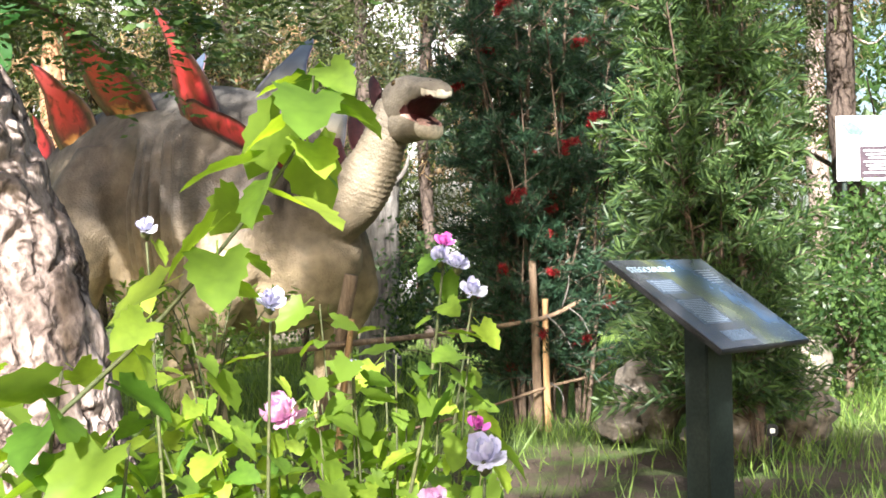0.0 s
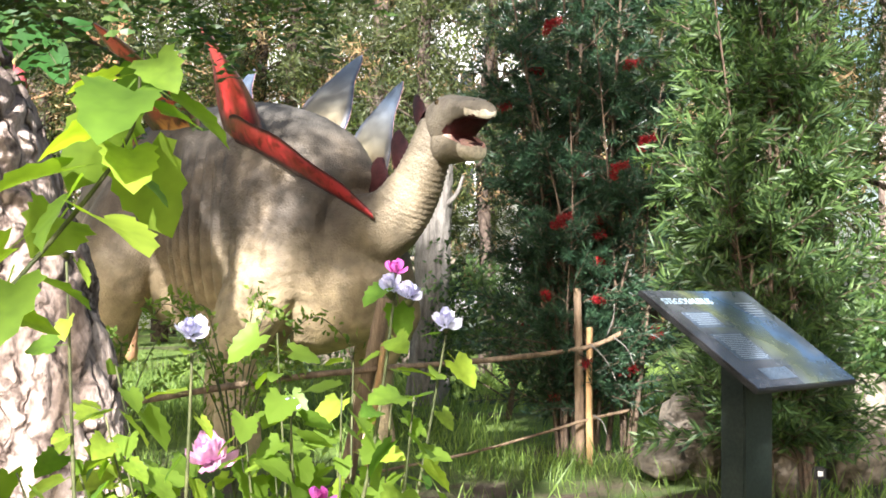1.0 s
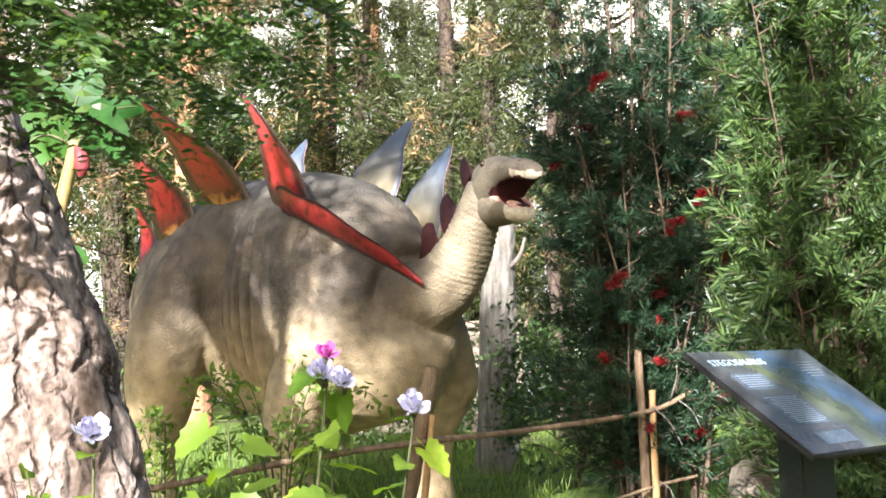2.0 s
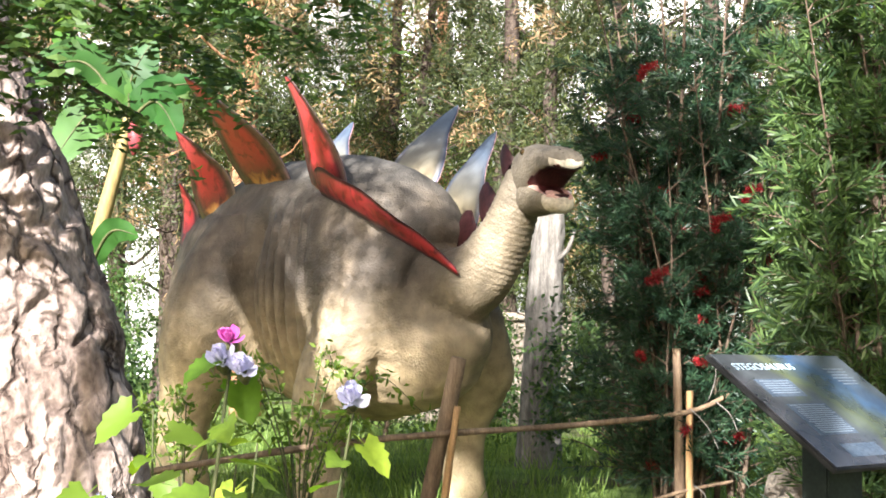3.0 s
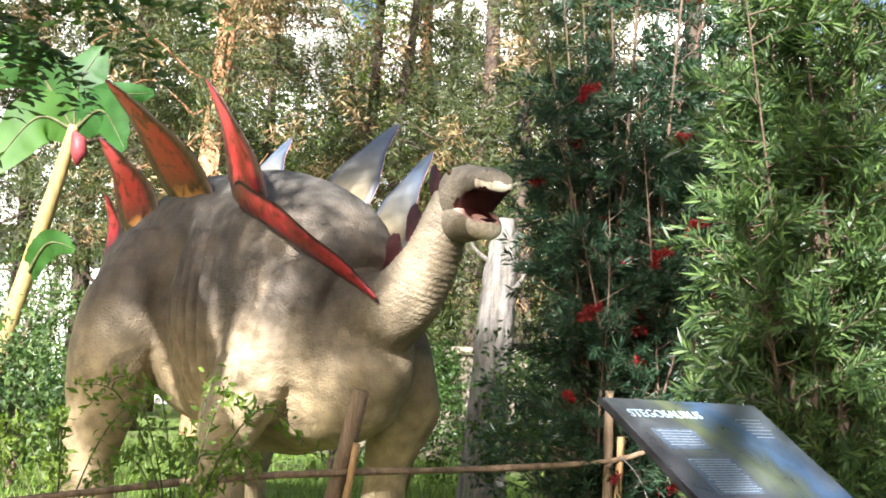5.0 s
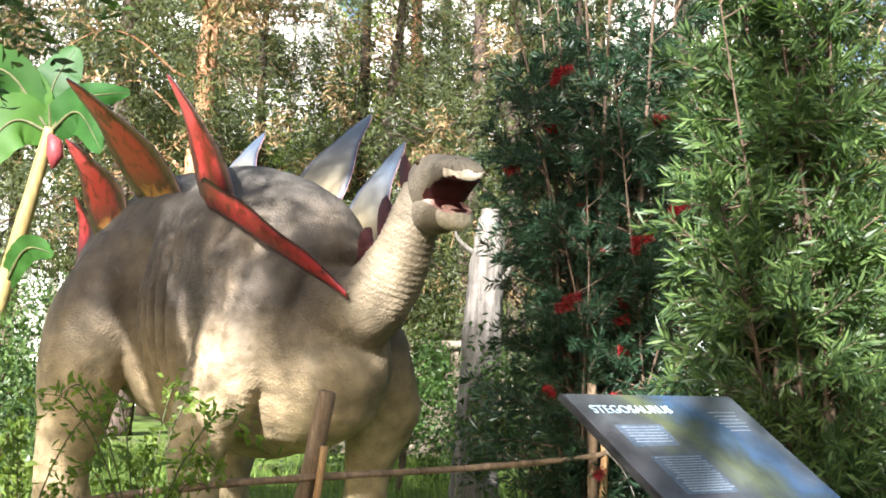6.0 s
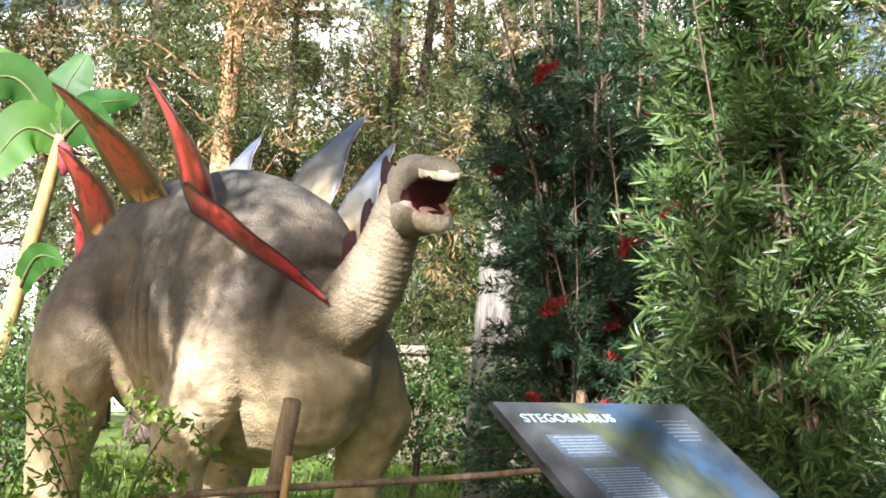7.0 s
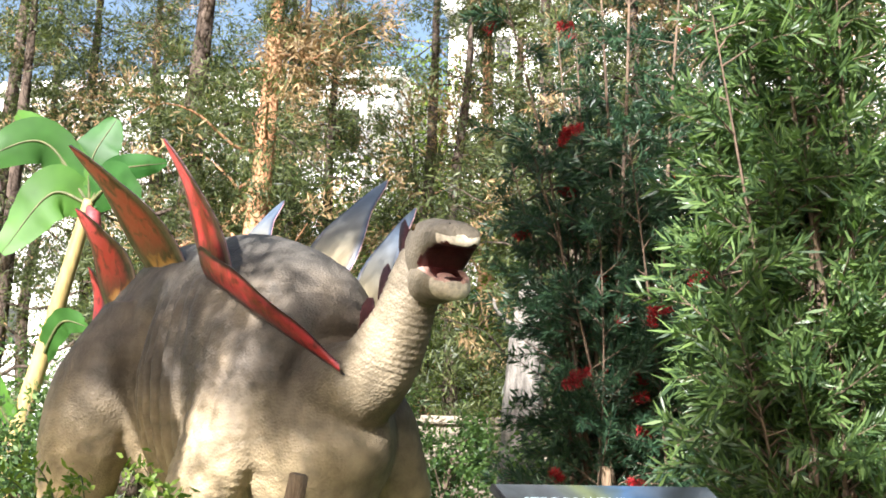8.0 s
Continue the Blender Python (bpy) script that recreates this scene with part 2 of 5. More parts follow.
def plate_back_material():
    m, nt, b = material("grey_painted_plate", 0.38, 0.5)
    uv = nt.nodes.new("ShaderNodeUVMap")
    sep = nt.nodes.new("ShaderNodeSeparateXYZ")
    nt.links.new(uv.outputs[0], sep.inputs[0])
    n = noise_node(nt, 7, 5, distort=0.4)
    face = ramp_node(nt, sep.outputs[1], [(0.0, (0.3, 0.23, 0.12)), (0.35, (0.17, 0.155, 0.115)), (0.75, (0.08, 0.105, 0.14))])
    u = nt.nodes.new("ShaderNodeMath")
    u.operation = "ABSOLUTE"
    nt.links.new(sep.outputs[0], u.inputs[0])
    rim = ramp_node(nt, u.outputs[0], [(0.7, (0, 0, 0)), (0.98, (1, 1, 1))])
    col = mix_node(nt, rim.outputs[0], face.outputs[0], (0.03, 0.045, 0.08))
    g = ramp_node(nt, n.outputs[0], [(0.3, (0.75, 0.75, 0.75)), (0.7, (1.15, 1.15, 1.15))])
    nt.links.new(mix_node(nt, 1.0, col, g.outputs[0], "MULTIPLY"), b.inputs["Base Color"])
    bump(nt, b, n.outputs[0], 0.3, 0.02)
    return m


SKIN, PLATE, PLATE_BACK = skin_material(), plate_material(), plate_back_material()
MOUTH = mottled("mouth_red", (0.018, 0.004, 0.004), (0.055, 0.01, 0.009), 8, 40, 0.4, 0.3)
TONGUE = mottled("mouth_pink", (0.5, 0.25, 0.2), (0.65, 0.42, 0.34), 10, 50, 0.45, 0.3)
BEAK = mottled("pale_beak", (0.5, 0.43, 0.31), (0.68, 0.6, 0.47), 8, 40, 0.5, 0.2)
NECK_PLATE = mottled("maroon_plate", (0.03, 0.012, 0.012), (0.075, 0.02, 0.02), 8, 40, 0.5, 0.2)
EYE = mottled("dark_eye", (0.01, 0.008, 0.005), (0.05, 0.03, 0.01), 20, 80, 0.15, 0.0)


# ---- mesh helpers ----
def mesh_of(name, verts, faces, mats, index=None, smooth=True):
    me = bpy.data.meshes.new(name)
    me.from_pydata([tuple(v) for v in verts], [], [tuple(f) for f in faces])
    for m in mats:
        me.materials.append(m)
    if index is not None:
        me.polygons.foreach_set("material_index", index)
    me.polygons.foreach_set("use_smooth", [smooth] * len(me.polygons))
    me.update()
    return me


def quick_mesh(name, v, f, mats, smooth=False):
    """A large mesh from arrays: v (n, 3), f (m, k) with all faces of k corners."""
    me = bpy.data.meshes.new(name)
    v, f = np.asarray(v, np.float32), np.asarray(f, np.int32)
    k = f.shape[1]
    me.vertices.add(len(v))
    me.vertices.foreach_set("co", v.ravel())
    me.loops.add(f.size)
    me.loops.foreach_set("vertex_index", f.ravel())
    me.polygons.add(len(f))
    me.polygons.foreach_set("loop_start", np.arange(0, f.size, k, dtype=np.int32))
    for m in mats:
        me.materials.append(m)
    me.polygons.foreach_set("use_smooth", np.full(len(f), smooth))
    me.update(calc_edges=True)
    me.validate()
    return me


def part(name, me, parent=None, label="", m=None):
    ob = new(name, me)
    ob.parent = parent
    if m is not None:
        ob.matrix_basis = m
    return tagged(ob, label=label)


def thing(name, label, category, place=(0, 0, 0), turn=0.0, group="", kind=""):
    ob = new(name)
    ob.matrix_basis = pose(*place, 0, 0, turn)
    return tagged(ob, label, category, group, kind)


def tube(points, radii, sides=8, caps=True, wobble=0.0, seed=0):
    """Vertices and quads of a tapered tube along points."""
    pts = [Vector(p) for p in points]
    rng = random.Random(seed)
    verts, faces = [], []
    side = None
    for i, p in enumerate(pts):
        d = (pts[min(i + 1, len(pts) - 1)] - pts[max(i - 1, 0)]).normalized()
        side = (Vector((1, 0, 0)) if abs(d.x) < 0.8 else Vector((0, 1, 0))) if side is None else side
        side = (side - d * side.dot(d)).normalized()
        up = d.cross(side)
        for k in range(sides):
            a = 2 * math.pi * k / sides
            r = radii[i] * (1 + wobble * rng.uniform(-1, 1))
            verts.append(p + (side * math.cos(a) + up * math.sin(a)) * r)
    for i in range(len(pts) - 1):
        for k in range(sides):
            j = (k + 1) % sides
            faces.append((i * sides + k, i * sides + j, (i + 1) * sides + j, (i + 1) * sides + k))
    if caps:
        faces.append(tuple(range(sides))[::-1])
        faces.append(tuple((len(pts) - 1) * sides + k for k in range(sides)))
    return verts, faces


def smooth_path(points, n):
    """n points on a Catmull-Rom curve through points (rows of any width)."""
    p = np.array(points, float)
    q = np.vstack([2 * p[0] - p[1], p, 2 * p[-1] - p[-2]])
    out = []
    for s in np.linspace(0, len(p) - 1 - 1e-6, n):
        i, t = int(s), s - int(s)
        a, b, c, d = q[i : i + 4]
        out.append(0.5 * (2 * b + (c - a) * t + (2 * a - 5 * b + 4 * c - d) * t**2 + (3 * b - a - 3 * c + d) * t**3))
    return np.array(out)


def join(pieces):
    verts, faces = [], []
    for v, f in pieces:
        n = len(verts)
        verts += list(v)
        faces += [tuple(i + n for i in face) for face in f]
    return verts, faces


def box(sx, sy, sz, centre=(0, 0, 0), bevel=0.0):
    bm = bmesh.new()
    bmesh.ops.create_cube(bm, size=1)
    bmesh.ops.scale(bm, vec=(sx, sy, sz), verts=bm.verts)
    if bevel:
        bmesh.ops.bevel(bm, geom=bm.edges[:], offset=bevel, segments=2, affect="EDGES")
    bmesh.ops.translate(bm, vec=centre, verts=bm.verts)
    v = [x.co.copy() for x in bm.verts]
    bm.verts.index_update()
    f = [tuple(x.index for x in face.verts) for face in bm.faces]
    bm.free()
    return v, f


def leaf_cloud(centres, axes, lengths, widths, rng, bend=0.15):
    """Narrow leaves as bent strips of two quads: centres are the leaf bases, axes their directions."""
    n = len(centres)
    axes = axes / np.linalg.norm(axes, axis=1, keepdims=True)
    ref = rng.normal(size=(n, 3))
    side = np.cross(axes, ref)
    side /= np.linalg.norm(side, axis=1, keepdims=True) + 1e-9
    nor = np.cross(side, axes)
    L, w = lengths[:, None], widths[:, None] * 0.5
    mid = centres + axes * L * 0.5 + nor * L * bend * 0.5
    tip = centres + axes * L - nor * L * bend * 0.3
    v = np.stack([centres - side * w * 0.3, centres + side * w * 0.3, mid + side * w, mid - side * w, tip + side * w * 0.15, tip - side * w * 0.15], 1).reshape(-1, 3)
    base = np.arange(n)[:, None] * 6
    f = np.concatenate([base + [0, 1, 2, 3], base + [3, 2, 4, 5]], 1).reshape(-1, 4)
    return v, f


def sprays(centres, axes, lengths, widths, rng):
    """Small sprays of needles, one tapered blade each."""
    n = len(centres)
    axes = axes / (np.linalg.norm(axes, axis=1, keepdims=True) + 1e-9)
    side = np.cross(axes, rng.normal(size=(n, 3)))
    side /= np.linalg.norm(side, axis=1, keepdims=True) + 1e-9
    L, w = lengths[:, None], widths[:, None] * 0.5
    v = np.stack([centres, centres + axes * L * 0.55 + side * w, centres + axes * L, centres + axes * L * 0.45 - side * w], 1).reshape(-1, 3)
    return v, np.arange(4 * n).reshape(-1, 4)


def unit(rng, n):
    d = rng.normal(size=(n, 3))
    return d / np.linalg.norm(d, axis=1, keepdims=True)


# ---- ground ----
def make_ground():
    xs = np.concatenate([np.linspace(-400, -24, 24)[:-1], np.linspace(-24, 24, 121), np.linspace(24, 400, 24)[1:]])
    ys = np.concatenate([np.linspace(-200, -8, 16)[:-1], np.linspace(-8, 40, 121), np.linspace(40, 600, 28)[1:]])
    v = [(x, y, 0.05 * noise.noise((x * 0.5, y * 0.5, 0)) + 0.03 * noise.noise((x * 1.7, y * 1.7, 3)) - 0.03) for y in ys for x in xs]
    w = len(xs)
    f = [(j * w + i, j * w + i + 1, (j + 1) * w + i + 1, (j + 1) * w + i) for j in range(len(ys) - 1) for i in range(w - 1)]
    return tagged(new("ground", mesh_of("ground", v, f, [ground_material()])), "grassy ground with bare earth and leaf litter", "ground", kind="structure")


make_ground()


# ---- dinosaur ----
DINO = pose(-1.5, 8.05, 0, 0, 0, -37.8)


def loft(rows, sides=28, n=40, level=False):
    """rows: x, y, z, half width, half height of upright rings whose axis follows the path."""
    rows = smooth_path(rows, n)
    verts, faces = [], []
    for i, (x, y, z, w, h) in enumerate(rows):
        d = Vector(rows[min(i + 1, n - 1)][:3] - rows[max(i - 1, 0)][:3]).normalized()
        side = Vector((-d.y, d.x, 0))
        side = side.normalized() if side.length > 1e-4 else Vector((0, 1, 0))
        up = d.cross(side) * -1
        up = up if up.z > 0 or abs(d.z) > 0.98 else -up
        side, up = (Vector((1, 0, 0)), Vector((0, 1, 0))) if level else (side, up)
        for k in range(sides):
            a = 2 * math.pi * k / sides
            verts.append(Vector((x, y, z)) + side * math.cos(a) * max(w, 0.004) + up * math.sin(a) * max(h, 0.004))
    for i in range(n - 1):
        for k in range(sides):
            j = (k + 1) % sides
            faces.append((i * sides + k, i * sides + j, (i + 1) * sides + j, (i + 1) * sides + k))
    faces.append(tuple(range(sides))[::-1])
    faces.append(tuple((n - 1) * sides + k for k in range(sides)))
    return verts, faces


HEAD = Vector((1.82, 0.02, 0))
FACE = Vector((0.946, -0.324, 0))


def head_row(s, z, w, h):
    p = HEAD + FACE * (s * 0.92)
    return (p.x, p.y, z, w, h)


def dino_flesh():
    pieces = [
        loft([(-4.5, 1.5, 1.15, 0.03, 0.03), (-3.95, 0.95, 1.35, 0.1, 0.12), (-3.3, 0.45, 1.6, 0.2, 0.25), (-2.7, 0.14, 1.8, 0.32, 0.42), (-2.1, 0, 1.92, 0.46, 0.64),
              (-1.4, 0, 1.92, 0.62, 0.92), (-0.7, 0, 1.85, 0.68, 1.03), (0.0, 0, 1.75, 0.72, 1.05), (0.45, 0, 1.6, 0.68, 0.94), (0.85, 0, 1.48, 0.52, 0.66), (1.05, 0, 1.5, 0.36, 0.42), (1.18, 0, 1.56, 0.22, 0.22)], 36, 60),
        loft([(0.65, 0, 1.72, 0.42, 0.44), (1.0, 0, 1.73, 0.33, 0.32), (1.3, 0, 1.84, 0.25, 0.26), (1.5, 0, 2.03, 0.2, 0.21), (1.62, 0.01, 2.22, 0.175, 0.18), (1.7, 0.02, 2.4, 0.16, 0.165), (1.72, 0.03, 2.55, 0.12, 0.13)], 24, 34),
    ]
    for s in (-1, 1):
        # the right foreleg is set further back than the left one
        if s < 0:
            fore = [(0.46, -0.24, 2.05, 0.12, 0.12), (0.46, -0.4, 1.84, 0.28, 0.22), (0.47, -0.5, 1.56, 0.37, 0.25), (0.44, -0.54, 1.3, 0.38, 0.27), (0.38, -0.64, 1.02, 0.3, 0.25), (0.3, -0.68, 0.74, 0.2, 0.19), (0.3, -0.67, 0.45, 0.165, 0.165), (0.32, -0.67, 0.2, 0.17, 0.18), (0.34, -0.67, 0.0, 0.18, 0.2)]
        else:
            fore = [(0.6, 0.22, 2.05, 0.1, 0.1), (0.6, 0.34, 1.84, 0.24, 0.22), (0.66, 0.48, 1.56, 0.3, 0.27), (0.66, 0.54, 1.28, 0.31, 0.3), (0.6, 0.67, 1.02, 0.28, 0.27), (0.5, 0.66, 0.72, 0.19, 0.19), (0.46, 0.66, 0.45, 0.165, 0.165), (0.47, 0.66, 0.2, 0.17, 0.18), (0.48, 0.66, 0.0, 0.18, 0.2)]
        pieces += [
            loft(fore, 24, 30, True),
            loft([(-1.12, s * 0.38, 2.36, 0.28, 0.32), (-1.15, s * 0.61, 1.9, 0.42, 0.38), (-1.26, s * 0.73, 1.4, 0.38, 0.34), (-1.38, s * 0.74, 0.92, 0.28, 0.27), (-1.52, s * 0.74, 0.55, 0.22, 0.22), (-1.52, s * 0.73, 0.25, 0.21, 0.22), (-1.48, s * 0.73, 0.0, 0.22, 0.24)], 24, 30, True),
        ]
    v, f = join(pieces)
    me = mesh_of("flesh", v, f, [])
    ob = bpy.data.objects.new("flesh", me)
    scene.collection.objects.link(ob)
    re = ob.modifiers.new("remesh", "REMESH")
    re.mode, re.voxel_size = "VOXEL", 0.019
    sm = ob.modifiers.new("smooth", "SMOOTH")
    sm.factor, sm.iterations = 0.5, 10
    done = bpy.data.meshes.new_from_object(ob.evaluated_get(bpy.context.evaluated_depsgraph_get()))
    bpy.data.objects.remove(ob)
    bpy.data.meshes.remove(me)
    return done


def wrinkle(me):
    n = len(me.vertices)
    co, no = np.empty(n * 3, np.float32), np.empty(n * 3, np.float32)
    me.vertices.foreach_get("co", co)
    me.vertices.foreach_get("normal", no)
    co, no = co.reshape(-1, 3), no.reshape(-1, 3)
    x, y, z = co.T
    flank = np.exp(-(((x + 0.25) / 0.27) ** 2)) * np.clip(1.3 - np.abs(z - 1.68) / 0.6, 0, 1) * (np.abs(y) > 0.3)
    ribs = (np.abs(np.sin((x + 0.22 * (z - 1.7) ** 2) * math.pi / 0.125)) - 0.6) * 0.15 * flank
    near = np.clip((np.abs(y) - 0.3) / 0.15, 0, 1)
    crease = -0.1 * np.exp(-(((x + 0.62 + 0.1 * (2.4 - z)) / 0.085) ** 2)) * near * np.clip((2.5 - z) / 0.3, 0, 1) * np.clip((z - 1.0) / 0.4, 0, 1)
    folds = np.array([noise.noise(Vector((p[0] * 9 + p[2] * 5, p[1] * 4, p[2] * 14 - p[0] * 6))) for p in co])
    shoulder = np.exp(-(((x - 0.45) / 0.42) ** 2 + ((z - 1.45) / 0.55) ** 2)) * near
    creases_low = -0.02 * np.clip(0.25 - np.abs(folds), 0, 1) / 0.25 * shoulder
    neck = np.clip((z - 1.65) / 0.2, 0, 1) * np.clip((x - 1.15) / 0.25, 0, 1) * (z < 2.42)
    rings = np.sin((0.55 * x + z) * 2 * math.pi / 0.05) * 0.006 * neck
    creases = np.array([noise.fractal(Vector(p) * 3.0, 1.0, 2.0, 3) for p in co]) * 0.014
    knobs = np.array([noise.noise(Vector((p[0] * 14, p[1] * 14, p[2] * 14))) for p in co]) * 0.004
    calm = np.where(z > 2.25, np.where(x > 1.3, 0.25, 1.0), 1.0)
    co += no * ((ribs + crease + creases_low + rings + creases * calm + knobs * calm)[:, None])
    me.vertices.foreach_set("co", co.ravel())
    me.update()


def leaf_plate(rear, front, tip, thick=0.05, bow=0.06, outer=1, full=0.32, blunt=0.62):
    """A back plate between two base points and a tip: verts, faces, uvs per vertex, and which faces look outward."""
    rear, front, tip = Vector(rear), Vector(front), Vector(tip)
    mid = (rear + front) / 2
    along, across = tip - mid, (front - rear) / 2
    normal = along.cross(across).normalized() * -outer
    rows, cols = 14, 8
    verts, uvs, faces, side = [], [], [], []
    for layer in (1, -1):
        for i in range(rows + 1):
            v = i / rows
            w = (1 - v) ** blunt * (0.86 + full * math.sin(math.pi * min(1, v * 1.5)))
            w = w if v < 1 else 0.015
            for k in range(cols + 1):
                u = 2 * k / cols - 1
                t = thick * (1 - u * u) * (1 - 0.75 * v) * 0.5 + 0.004
                verts.append(mid + along * v + across * (u * w) + normal * (layer * t - bow * math.sin(math.pi * v)))
                uvs.append((u, v))
    def at(layer, i, k):
        return layer * (rows + 1) * (cols + 1) + i * (cols + 1) + k
    for layer in (0, 1):
        for i in range(rows):
            for k in range(cols):
                q = (at(layer, i, k), at(layer, i, k + 1), at(layer, i + 1, k + 1), at(layer, i + 1, k))
                faces.append(q)
                side.append(layer)
    for i in range(rows):
        for k in (0, cols):
            faces.append((at(0, i, k), at(0, i + 1, k), at(1, i + 1, k), at(1, i, k)))
            side.append(0)
    return verts, faces, uvs, side


def power_ring(a, w, up, down, square):
    c, q = math.cos(a), math.sin(a)
    n = 2.3 if q >= 0 else square
    return w * math.copysign(abs(c) ** (2 / n), c), (up if q >= 0 else down) * math.copysign(abs(q) ** (2 / n), q)


def jaw_loft(rows, hollow, lower):
    """Half of the head in the frame of its face: rows of forward, height, half width, rise, drop, squareness. Gives vertices, faces and material slots."""
    sides, n = 40, 46
    rows = smooth_path(rows, n)
    aside = Vector((-FACE.y, FACE.x, 0))
    verts, faces, slots = [], [], []
    for s, zc, w, up, down, square in rows:
        for k in range(sides):
            a = 2 * math.pi * (k + 0.5) / sides
            if lower:
                x, z = power_ring(-a, w, down, up, square)
                z = -z
            else:
                x, z = power_ring(a, w, up, down, square)
            depth = hollow * min(1.0, max(0.0, (s - 0.2) / 0.06)) * max(0.0, 1 - (x / (0.85 * w)) ** 2) * min(1.0, max(0.0, ((0.4 if lower else 0.48) - s) / 0.06))
            inner = z > 0 if lower else z < 0
            z += (-depth if lower else depth) * inner
            p = HEAD + FACE * s + aside * x + Vector((0, 0, zc + z))
            bumps = 0.006 * noise.noise(p * 16) + 0.003 * noise.noise(p * 45)
            brow = 0.016 * math.exp(-((s - 0.1) / 0.05) ** 2 - ((p.z - 2.665) / 0.022) ** 2) * (not lower)
            verts.append(p + aside * (math.copysign(1, x) * (bumps + brow)) + Vector((0, 0, bumps)))
    for i in range(n - 1):
        s, zc, w = rows[i][0], rows[i][1], rows[i][2]
        for k in range(sides):
            j = (k + 1) % sides
            q = (i * sides + k, i * sides + j, (i + 1) * sides + j, (i + 1) * sides + k)
            mid = sum((verts[m] for m in q), Vector()) / 4
            u = abs((mid - HEAD).dot(aside)) / w
            deep = mid.z - zc
            slot = 0
            if lower:
                if s > 0.17 and deep > 0 and u < 0.9:
                    slot = 3 if u < 0.62 else 4
                elif s > 0.34:
                    slot = 5
            else:
                if s > 0.16 and deep < -0.02 and u < 0.88 and s < 0.5:
                    slot = 3
                elif s > 0.44 and deep < 0.004:
                    slot = 5
            faces.append(q)
            slots.append(slot)
    for i, cap in ((0, tuple(range(sides))[::-1]), (n - 1, tuple((n - 1) * sides + k for k in range(sides)))):
        faces.append(cap)
        slots.append(5 if i else 0)
    return verts, faces, slots


SKULL = [(-0.16, 2.52, 0.1, 0.11, 0.12, 2.3), (-0.06, 2.53, 0.15, 0.165, 0.2, 2.3), (0.06, 2.54, 0.17, 0.17, 0.22, 2.4), (0.15, 2.545, 0.17, 0.155, 0.2, 2.6), (0.22, 2.55, 0.166, 0.135, 0.145, 3.0), (0.29, 2.555, 0.16, 0.12, 0.1, 3.6),
         (0.36, 2.56, 0.15, 0.1, 0.078, 4.0), (0.43, 2.56, 0.138, 0.082, 0.066, 4.0), (0.48, 2.55, 0.118, 0.066, 0.06, 3.2), (0.505, 2.54, 0.08, 0.045, 0.045, 2.6), (0.515, 2.535, 0.04, 0.02, 0.02, 2.4)]
JAW = [(-0.1, 2.34, 0.11, 0.1, 0.1, 2.4), (0.04, 2.35, 0.155, 0.1, 0.135, 2.6), (0.15, 2.345, 0.158, 0.085, 0.125, 3.0), (0.22, 2.325, 0.15, 0.085, 0.105, 3.6), (0.3, 2.305, 0.135, 0.065, 0.095, 4.0), (0.36, 2.29, 0.115, 0.052, 0.085, 3.2), (0.41, 2.285, 0.085, 0.045, 0.065, 2.4), (0.43, 2.29, 0.04, 0.02, 0.03, 2.2)]


def shoulder_strip():
    """The long plate that lies along the shoulder from the foremost back plate to the neck."""
    base = smooth_path([(0.1, -0.56, 2.5), (0.42, -0.6, 2.39), (0.8, -0.55, 2.2), (1.12, -0.42, 2.01), (1.36, -0.27, 1.84)], 40)
    verts, uvs, faces, side = [], [], [], []
    cols = 6
    for layer in (1, -1):
        for i, b in enumerate(base):
            t = i / 39
            wide = 0.05 + 0.17 * math.sin(math.pi * min(1.0, 0.2 + 0.8 * t)) ** 0.8 + 0.018 * math.sin(17 * t)
            out = Vector((0.12, -0.42 - 0.25 * t, 0.8)).normalized()
            nor = Vector((0.5, -0.75, -0.3)).normalized()
            for k in range(cols + 1):
                q = k / cols
                thick = 0.03 * (1 - q * 0.8)
                verts.append(Vector(b) + out * (wide * q - 0.05 * (1 - q)) + nor * (layer * thick * 0.5 + 0.03 * math.sin(math.pi * q)))
                uvs.append((-0.9 + 1.75 * q, 0.17 + 0.1 * abs(math.sin(5.5 * t))))
    rows = len(base)
    def at(layer, i, k):
        return (layer * rows + i) * (cols + 1) + k
    for layer in (0, 1):
        for i in range(rows - 1):
            for k in range(cols):
                faces.append((at(layer, i, k), at(layer, i, k + 1), at(layer, i + 1, k + 1), at(layer, i + 1, k)))
                side.append(layer)
    for i in range(rows - 1):
        for k in (0, cols):
            faces.append((at(0, i, k), at(0, i + 1, k), at(1, i + 1, k), at(1, i, k)))
            side.append(1)
    return verts, faces, uvs, side


# rear base, front base and tip of each plate: forward, towards its left, up
PLATES = [
    ((-0.14, -0.46, 2.5), (0.42, -0.5, 2.38), (0.135, -0.94, 3.33), 1),
    ((-1.22, -0.36, 2.6), (-0.45, -0.4, 2.6), (-0.95, -1.16, 3.43), 1),
    ((-1.88, -0.4, 2.36), (-1.24, -0.42, 2.5), (-1.74, -0.77, 3.13), 1),
    ((-2.45, -0.3, 2.1), (-2.05, -0.34, 2.25), (-2.25, -0.42, 2.75), 1),
    ((-0.35, 0.4, 2.6), (0.25, 0.45, 2.5), (0.01, 0.95, 3.37), -1),
    ((0.35, 0.42, 2.3), (0.85, 0.36, 2.1), (0.77, 0.67, 3.02), -1),
    ((-1.35, 0.36, 2.65), (-0.85, 0.4, 2.65), (-1.3, 0.83, 3.37), -1),
    ((-2.05, 0.3, 2.3), (-1.6, 0.36, 2.45), (-2.0, 0.75, 3.0), -1),
]
